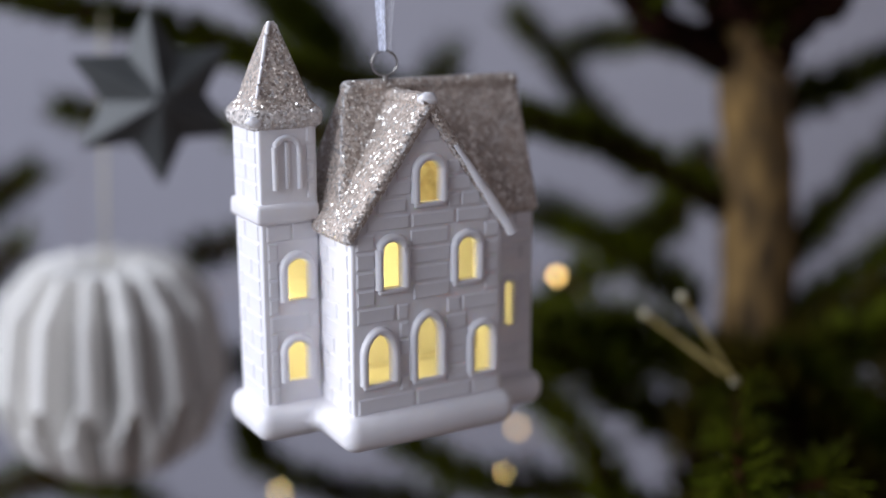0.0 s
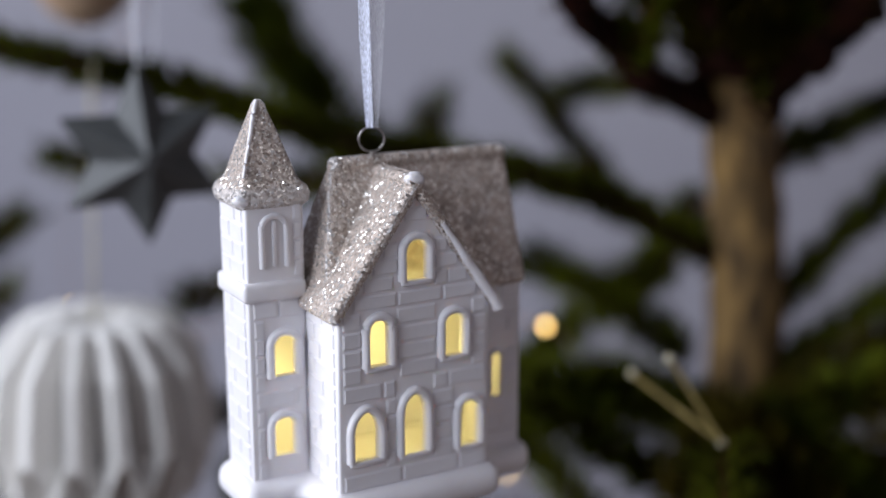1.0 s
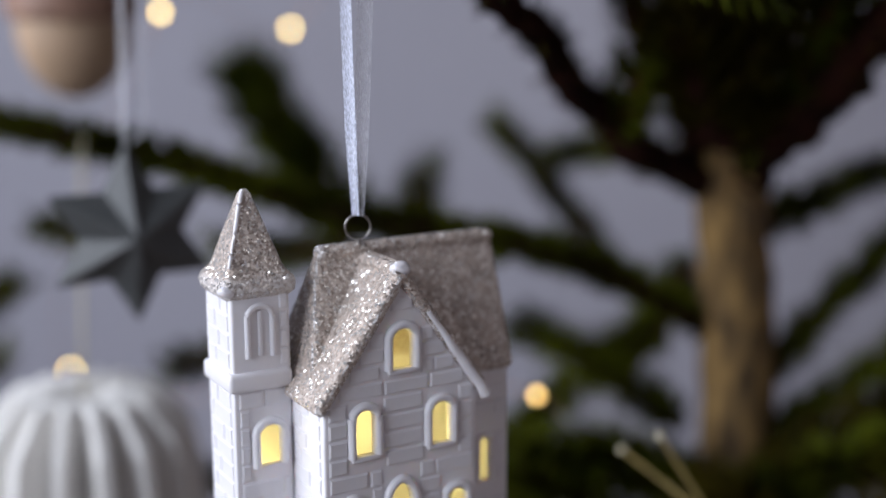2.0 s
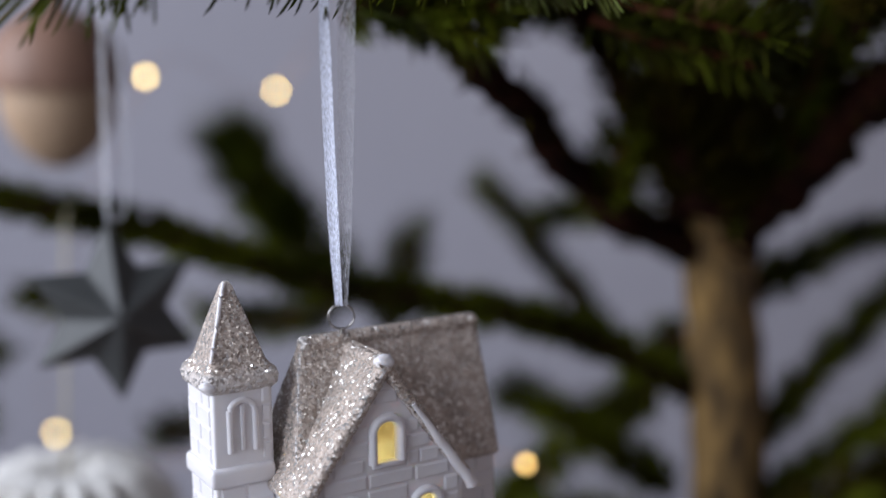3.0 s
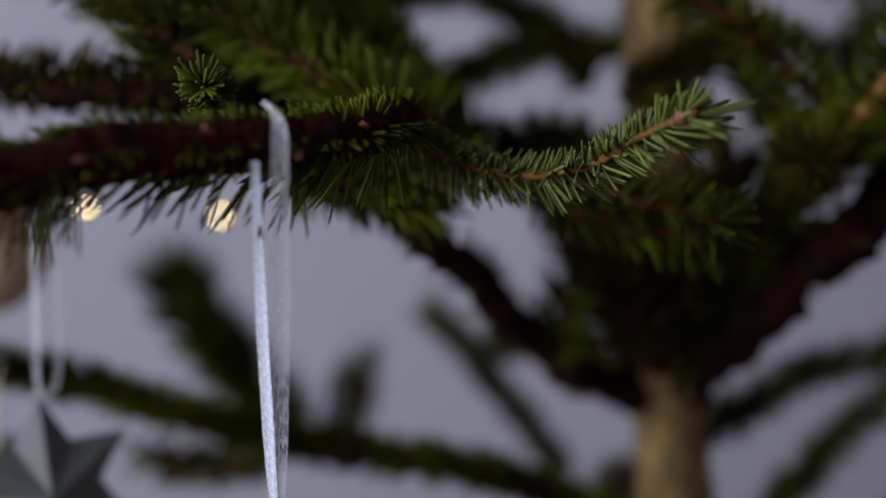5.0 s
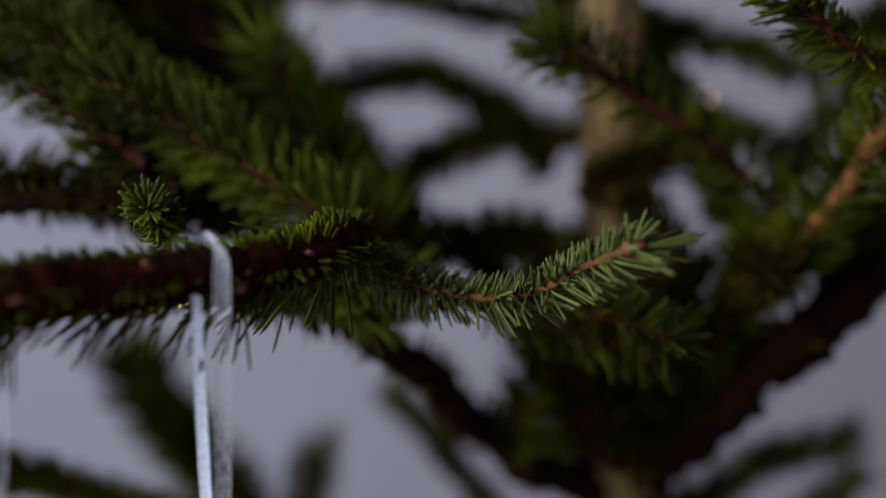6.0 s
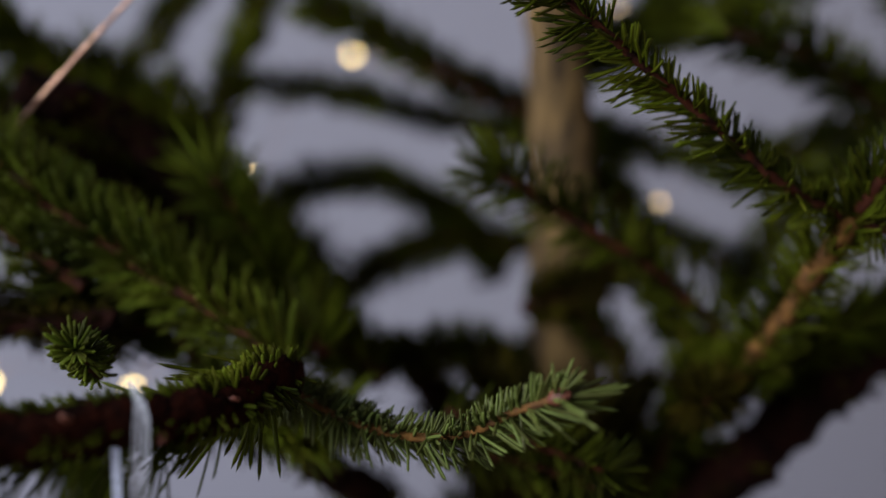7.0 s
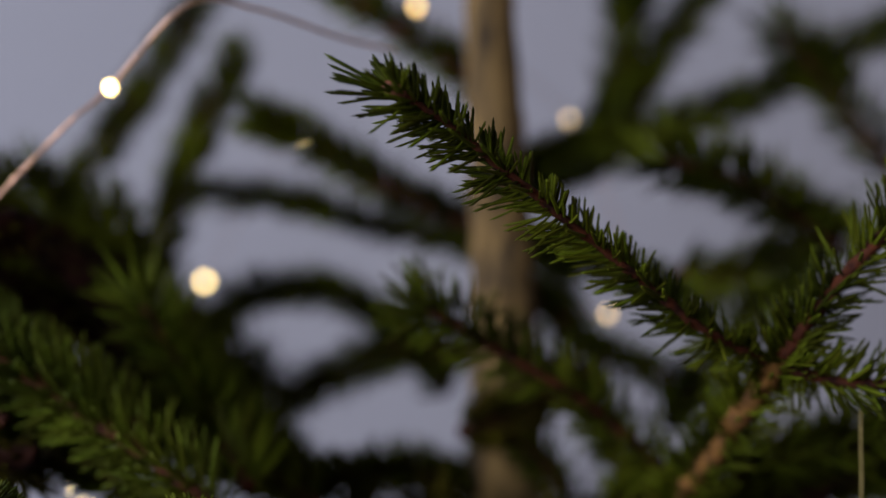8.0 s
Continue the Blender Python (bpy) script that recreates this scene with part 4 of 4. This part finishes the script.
spruce_limb("branch", [(0.1475, 0.42, 1.3299), (0.1661, 0.42, 1.3285), (0.1807, 0.42, 1.3362), (0.2027, 0.42, 1.3459)], 0.0024, 0.0016, 0.01, 34)
spruce_limb("branch", [(0.0828, 0.41, 1.2589), (0.06, 0.4, 1.2683), (0.0421, 0.39, 1.2669), (0.0234, 0.38, 1.2682)], 0.003, 0.0018, 0.009, 40)
spruce_limb("branch", [(0.0249, 0.42, 1.2608), (0.0135, 0.43, 1.2745), (0.0075, 0.44, 1.2926), (-0.0105, 0.45, 1.2997)], 0.0028, 0.0018, 0.012, 40)
spruce_limb("branch", [(-0.0241, 0.42, 1.3116), (-0.0328, 0.42, 1.3293), (-0.0468, 0.42, 1.3433), (-0.0607, 0.42, 1.357)], 0.0036, 0.0026, 0.01, 30)
spruce_limb("branch", [(0.1272, 0.33, 1.0596), (0.1091, 0.335, 1.0749), (0.0978, 0.34, 1.0869), (0.0914, 0.345, 1.0975)], 0.003, 0.002, 0.01, 44, shaded=1)
spruce_limb("branch", [(0.08, 0.35, 1.0486), (0.0754, 0.35, 1.0676), (0.0805, 0.355, 1.0844), (0.086, 0.36, 1.0939)], 0.003, 0.002, 0.01, 44, shaded=1)
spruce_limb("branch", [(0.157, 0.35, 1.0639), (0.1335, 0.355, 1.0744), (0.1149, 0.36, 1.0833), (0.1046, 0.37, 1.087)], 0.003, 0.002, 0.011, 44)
spruce_limb("branch", [(0.1448, 0.36, 1.0454), (0.1212, 0.355, 1.055), (0.1043, 0.36, 1.0601), (0.0951, 0.37, 1.0673)], 0.003, 0.002, 0.012, 44, shaded=1)
spruce_limb("branch", [(0.0784, 0.35, 1.0752), (0.0911, 0.345, 1.0775), (0.1067, 0.345, 1.0742), (0.1248, 0.345, 1.0616)], 0.003, 0.002, 0.011, 44, shaded=1)
spruce_limb("branch", [(0.084, 0.4, 1.1982), (0.0765, 0.39, 1.2184), (0.0685, 0.385, 1.2316)], 0.0046, 0.003, 0.011, 40, shaded=1)
spruce_limb("branch", [(0.0885, 0.395, 1.1993), (0.0931, 0.385, 1.2175), (0.0984, 0.38, 1.2339), (0.0983, 0.375, 1.2547)], 0.0046, 0.003, 0.012, 44, shaded=1)
spruce_limb("branch", [(0.0945, 0.4, 1.213), (0.0815, 0.39, 1.2291), (0.0734, 0.385, 1.2454), (0.0673, 0.38, 1.2594)], 0.004, 0.003, 0.012, 44, shaded=1)
spruce_limb("branch", [(-0.0159, 0.43, 1.2793), (-0.0398, 0.43, 1.2864), (-0.069, 0.43, 1.3007), (-0.0942, 0.43, 1.3186)], 0.003, 0.002, 0.01, 40)
spruce_limb("branch", [(-0.0183, 0.41, 1.2966), (-0.0393, 0.41, 1.3209), (-0.0634, 0.41, 1.3308), (-0.0873, 0.41, 1.3407)], 0.0046, 0.003, 0.009, 40)
spruce_limb("branch", [(0.0092, 0.42, 1.2666), (-0.0019, 0.42, 1.2848), (-0.0146, 0.42, 1.2991)], 0.0036, 0.002, 0.009, 40)
spruce_limb("branch", [(-0.0172, 0.4, 1.2909), (-0.0341, 0.4, 1.313), (-0.0524, 0.4, 1.333), (-0.0688, 0.4, 1.3511), (-0.0818, 0.4, 1.3641)], 0.004, 0.003, 0.01, 40)
spruce_limb("branch", [(-0.0229, 0.38, 1.2843), (-0.0349, 0.375, 1.2896), (-0.0448, 0.37, 1.2979), (-0.0528, 0.365, 1.3059)], 0.0024, 0.0016, 0.01, 40)
spruce_limb("branch", [(-0.043, 0.42, 1.3034), (-0.0642, 0.42, 1.3139), (-0.085, 0.42, 1.3367), (-0.1057, 0.42, 1.3486)], 0.003, 0.002, 0.01, 40)
spruce_limb("branch", [(0.0833, 0.44, 1.2459), (0.0923, 0.44, 1.2694), (0.0956, 0.44, 1.2888), (0.0913, 0.44, 1.3042)], 0.003, 0.002, 0.01, 40)
spruce_limb("branch", [(0.0915, 0.39, 1.1978), (0.0966, 0.385, 1.2198), (0.1032, 0.38, 1.2392), (0.1094, 0.375, 1.2609)], 0.005, 0.003, 0.012, 46, shaded=1)
spruce_limb("branch", [(0.0868, 0.385, 1.2021), (0.0793, 0.38, 1.2186), (0.072, 0.375, 1.2327)], 0.005, 0.003, 0.012, 46, shaded=1)
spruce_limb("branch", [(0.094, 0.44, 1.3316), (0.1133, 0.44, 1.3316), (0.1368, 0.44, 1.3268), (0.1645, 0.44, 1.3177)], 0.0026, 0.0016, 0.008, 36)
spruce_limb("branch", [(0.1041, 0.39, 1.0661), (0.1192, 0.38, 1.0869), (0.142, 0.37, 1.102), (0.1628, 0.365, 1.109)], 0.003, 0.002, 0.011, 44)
spruce_limb("branch", [(0.1093, 0.4, 1.0785), (0.1268, 0.39, 1.0951), (0.1444, 0.38, 1.1109), (0.1634, 0.37, 1.1222)], 0.003, 0.002, 0.011, 44, shaded=1)
spruce_limb("branch", [(0.0869, 0.37, 1.0708), (0.0816, 0.375, 1.0823), (0.0691, 0.38, 1.0879), (0.049, 0.385, 1.0895)], 0.003, 0.002, 0.01, 40)
spruce_limb("branch", [(0.0067, 0.35, 1.2575), (-0.0112, 0.35, 1.2725), (-0.0319, 0.35, 1.282), (-0.0552, 0.35, 1.2839)], 0.002, 0.0016, 0.009, 40)
spruce_limb("branch", [(0.0925, 0.42, 1.3286), (0.1075, 0.42, 1.3153), (0.1226, 0.42, 1.3033), (0.1451, 0.42, 1.2945)], 0.0024, 0.0016, 0.008, 36)
spruce_limb("branch", [(0.1049, 0.45, 1.3425), (0.1133, 0.45, 1.325), (0.116, 0.45, 1.3034)], 0.0026, 0.0018, 0.008, 36)
spruce_limb("branch", [(-0.0196, 0.345, 1.2582), (-0.004, 0.34, 1.262), (0.0081, 0.335, 1.2644), (0.0241, 0.33, 1.2617)], 0.0022, 0.0016, 0.01, 40)
spruce_limb("branch", [(0.0873, 0.42, 1.0929), (0.0668, 0.42, 1.1076), (0.0473, 0.43, 1.1167), (0.0292, 0.44, 1.122)], 0.0034, 0.002, 0.01, 40)
spruce_limb("branch", [(0.0817, 0.43, 1.1276), (0.0616, 0.43, 1.1157), (0.0414, 0.43, 1.0973), (0.0292, 0.43, 1.0819)], 0.003, 0.002, 0.01, 40)
spruce_limb("bough", [(-0.0630, 0.360, 1.3440), (-0.0480, 0.365, 1.3390), (-0.0360, 0.370, 1.3330), (-0.0250, 0.375, 1.3190), (-0.0160, 0.380, 1.3030), (-0.0090, 0.385, 1.2860)], 0.0064, 0.0050, 0.007, 26, shaded=1)
spruce_limb("bough", [(-0.0650, 0.365, 1.3290), (-0.0480, 0.370, 1.3230), (-0.0340, 0.375, 1.3150), (-0.0190, 0.380, 1.3080)], 0.0046, 0.0036, 0.007, 26, shaded=1)
spruce_limb("branch", [(-0.0100, 0.340, 1.2920), (-0.0360, 0.342, 1.3060), (-0.0600, 0.345, 1.3200), (-0.0830, 0.350, 1.3320)], 0.0018, 0.0012, 0.0115, 60, near=1, lit_tone=2)
spruce_limb("branch", [(-0.0410, 0.336, 1.2940), (-0.0580, 0.340, 1.3050), (-0.0760, 0.345, 1.3170), (-0.0890, 0.348, 1.3230)], 0.0016, 0.0011, 0.010, 54, near=1)
spruce_limb("branch", [(-0.0180, 0.335, 1.2630), (-0.0040, 0.335, 1.2610), (0.0080, 0.335, 1.2580), (0.0180, 0.335, 1.2540)], 0.0016, 0.0011, 0.0105, 44)
spruce_limb("branch", [(0.0760, 0.388, 1.2820), (0.0880, 0.385, 1.2870), (0.0980, 0.382, 1.2930), (0.1070, 0.380, 1.3010)], 0.0020, 0.0014, 0.0095, 44, shaded=1)
spruce_limb("branch", [(0.0210, 0.366, 1.2730), (0.0090, 0.364, 1.2890), (-0.0020, 0.362, 1.3060), (-0.0120, 0.360, 1.3210)], 0.0018, 0.0012, 0.012, 40, lit_tone=2)
spruce_limb("branch", [(0.1340, 0.390, 1.2620), (0.1250, 0.395, 1.2760), (0.1180, 0.400, 1.2890), (0.1110, 0.405, 1.3000)], 0.0018, 0.0012, 0.0095, 40)
spruce_limb("branch", [(0.1090, 0.385, 1.2660), (0.0980, 0.388, 1.2770), (0.0870, 0.390, 1.2870)], 0.0018, 0.0012, 0.009, 36)


# ---- other ornaments ----
def hang_thread(name, points, r, mat, parent):
    m = parent.matrix_world.inverted()
    return smooth(part(name, tube([m @ p for p in curve_points(points, 24)], r, r, 6), mat, parent), 60)


def paper_ball(m, radius, height, folds):
    """A folded paper ball: sharp pleats whose ridges part into diamonds below the middle."""
    ball = thing("paper_ball", m, "white folded paper ball ornament with sharp zigzag pleats", "ornament")
    rows = [(0.86, 0.12, 0.09), (0.98, 0.36, 0.26), (0.95, 0.68, 0.50), (0.62, 0.98, 0.64), (0.20, 1.06, 0.69), (-0.10, 1.09, 0.71), (-0.40, 1.03, 0.66), (-0.70, 0.90, 0.58), (-0.97, 0.55, 0.44), (-1.0, 0.14, 0.12)]
    verts, faces, n = [], [], folds * 4
    for r, (z, out, low) in enumerate(rows):
        upper = r < 6
        turns = (-0.12, 0.12, 0.46, 0.54) if upper else (-0.04, 0.04, 0.38, 0.62)
        for j in range(n):
            ridge = (j % 4 < 2) == upper
            a = 2 * math.pi * (j // 4 + turns[j % 4]) / folds
            rr = radius * (out if ridge else low)
            verts.append(Vector((rr * math.cos(a), rr * math.sin(a), height / 2 * z)))
    for r in range(len(rows) - 1):
        for j in range(n):
            a, b, c, d = r * n + j, r * n + (j + 1) % n, (r + 1) * n + (j + 1) % n, (r + 1) * n + j
            faces += [(a, b, d), (b, c, d)] if j % 4 == 3 else [(a, b, c), (a, c, d)]
    faces += [tuple(range(n)), tuple(range((len(rows) - 1) * n, len(rows) * n))[::-1]]
    bm = bmesh.new()
    vs = [bm.verts.new(v) for v in verts]
    for f in faces:
        bm.faces.new([vs[i] for i in f])
    bmesh.ops.recalc_face_normals(bm, faces=bm.faces)
    part("paper_shell", bm, PAPER, ball)
    return ball


ball = paper_ball(pose(-0.1129, 0.37, 1.0860, 0, 0, 5), 0.0352, 0.0705, 16)
hang_thread("thread", [(-0.1129, 0.37, 1.1160), (-0.1140, 0.380, 1.16), (-0.1162, 0.392, 1.192), (-0.1165, 0.398, 1.1985)], 0.0006, THREAD, ball)


def folded_star(m, outer, inner, depth, points):
    star = thing("star_ornament", m, "grey folded star ornament with six raised points on a ribbon", "ornament")
    verts = [Vector((0, -depth, 0)), Vector((0, depth, 0))]
    for j in range(points * 2):
        a = math.pi / 2 + math.pi * j / points
        r = outer if j % 2 == 0 else inner
        verts.append(Vector((r * math.cos(a), 0, r * math.sin(a))))
    faces = []
    for j in range(points * 2):
        a, b = 2 + j, 2 + (j + 1) % (points * 2)
        faces += [(0, a, b), (1, b, a)]
    bm = bmesh.new()
    vs = [bm.verts.new(v) for v in verts]
    for f in faces:
        bm.faces.new([vs[i] for i in f])
    bmesh.ops.bevel(bm, geom=bm.edges[:], offset=0.0004, segments=1, affect="EDGES")
    part("star_body", bm, STAR, star)
    return star


star = folded_star(pose(-0.0862, 0.342, 1.1768, 0, -2, 27), 0.0268, 0.0150, 0.0105, 6)
ribbon([(-0.0868, 0.342, 1.2025), (-0.0876, 0.343, 1.210), (-0.0870, 0.343, 1.232), (-0.0858, 0.342, 1.268)], [0.0010, 0.0018, 0.0018, 0.0018], (-0.3, -1, 0), ORGANZA, "ribbon_strand", star)
ribbon([(-0.0860, 0.343, 1.2025), (-0.0824, 0.344, 1.208), (-0.0818, 0.344, 1.232), (-0.0838, 0.342, 1.268)], [0.0010, 0.0016, 0.0016, 0.0016], (0.3, -1, 0), ORGANZA, "ribbon_strand", star)


def lathe(profile, sides, lump=0.0):
    verts, faces = [], []
    for r, z in profile:
        for j in range(sides):
            a = 2 * math.pi * j / sides
            d = Vector((math.cos(a), math.sin(a), 0))
            verts.append(d * r * (1 + lump * noise.noise(Vector((d.x * 3, d.y * 3, z * 200)))) + Vector((0, 0, z)))
    for i in range(len(profile) - 1):
        faces += [(i * sides + j, i * sides + (j + 1) % sides, (i + 1) * sides + (j + 1) % sides, (i + 1) * sides + j) for j in range(sides)]
    faces += [tuple(range(sides))[::-1], tuple(range((len(profile) - 1) * sides, len(profile) * sides))]
    return verts, faces


acorn = thing("acorn_ornament", pose(-0.1290, 0.43, 1.2075), "turned wooden acorn ornament with darker cap and pale nut", "ornament")
smooth(part("nut", lathe([(0.0014, 0.0), (0.007, 0.0016), (0.0132, 0.0066), (0.0176, 0.0138), (0.0196, 0.0215), (0.0198, 0.0280)], 32), WOOD, acorn, "pale polished wooden nut"), 60)
smooth(part("cap", lathe([(0.0198, 0.0278), (0.0222, 0.0284), (0.0230, 0.0322), (0.0220, 0.0400), (0.0184, 0.0480), (0.0120, 0.0530), (0.0048, 0.0552), (0.0034, 0.0590), (0.0036, 0.0640), (0.0014, 0.0655)], 32, 0.02), WOOD_DARK, acorn, "darker brown wooden cap with a knob"), 50)
hang_thread("thread", [(-0.1290, 0.43, 1.272), (-0.1290, 0.43, 1.30), (-0.1290, 0.42, 1.33)], 0.0005, THREAD, acorn)


# ---- fairy lights ----
def light_string(name, label, wire_points, bulbs, wire, r, bulb_r):
    string = thing(name, Matrix.Translation(wire_points[0]), label, "fairy lights")
    m = string.matrix_world.inverted()
    smooth(part("wire", tube([m @ p for p in curve_points(wire_points, 24 * len(wire_points))], r, r, 6, 0.1), wire, string, "thin bare wire"), 60)
    for at in bulbs:
        bm = bmesh.new()
        bmesh.ops.create_uvsphere(bm, u_segments=14, v_segments=10, radius=bulb_r)
        for v in bm.verts:
            v.co = m @ (Vector(at) + Vector((v.co.x, v.co.y, v.co.z * 1.1)))
        smooth(part("bulb", bm, BULB_FAINT if at[0] > 0.1 or at[:2] == (0.0232, 0.46) else BULB_DIM if at[0] > 0.03 else BULB, string, "small glowing warm bulb"), 80)
    return string


FAR = [(-0.0690, 0.43, 1.0130), (0.0232, 0.46, 1.0295), (0.0190, 0.43, 1.0230), (0.0342, 0.405, 1.1085), (-0.1725, 0.53, 1.0745), (-0.1148, 0.4942, 1.2365), (-0.0668, 0.52, 1.2295), (-0.0175, 0.51, 1.3155), (0.0192, 0.5600, 1.3679), (0.133, 0.463, 1.3109), (0.1196, 0.48, 1.3811), (0.0616, 0.46, 1.4177)]
light_string("light_string", "string of warm fairy lights on thin copper wire through the branches", FAR, FAR, COPPER, 0.00025, 0.0014)
NEARW = [(-0.1140, 0.420, 1.3110), (-0.0780, 0.385, 1.3210), (-0.0630, 0.352, 1.3320), (-0.0309, 0.343, 1.3655), (-0.0181, 0.345, 1.3781), (0.0010, 0.345, 1.3995), (0.0174, 0.35, 1.3998), (0.0392, 0.355, 1.3938), (0.0541, 0.36, 1.3913)]
light_string("light_string", "copper fairy light wire with one lit bulb looped over the branches", NEARW, [(-0.0181, 0.345, 1.3781)], COPPER, 0.00055, 0.0017)
sprig = thing("gold_wire_spray", Matrix.Translation((0.0792, 0.318, 1.1026)), "thin gold wire spray with small beads among the branches", "ornament")
for tip in ((0.0637, 0.320, 1.1263), (0.0549, 0.330, 1.1182)):
    m = sprig.matrix_world.inverted()
    smooth(part("wire", tube([m @ Vector((0.0792, 0.318, 1.1026)).lerp(Vector(tip), i / 7) for i in range(8)], 0.0006, 0.0006, 6, 0.2), GOLD, sprig), 60)
for at in ((0.0792, 0.318, 1.1026), (0.0637, 0.320, 1.1263), (0.0549, 0.330, 1.1182)):
    bm = bmesh.new()
    bmesh.ops.create_uvsphere(bm, u_segments=12, v_segments=8, radius=0.0012)
    for v in bm.verts:
        v.co = m @ (Vector(at) + v.co)
    smooth(part("bead", bm, BEAD, sprig, "tiny pale gold bead"), 80)
threaded = thing("hanging_thread", Matrix.Translation((0.1649, 0.31, 1.3125)), "fine gold hanging thread looped over a twig", "thread")
hang_thread("strand", [(0.1649, 0.312, 1.3135), (0.1650, 0.31, 1.3125), (0.1657, 0.31, 1.298), (0.1665, 0.31, 1.2843), (0.168, 0.31, 1.25), (0.169, 0.31, 1.22)], 0.00022, GOLD, threaded)
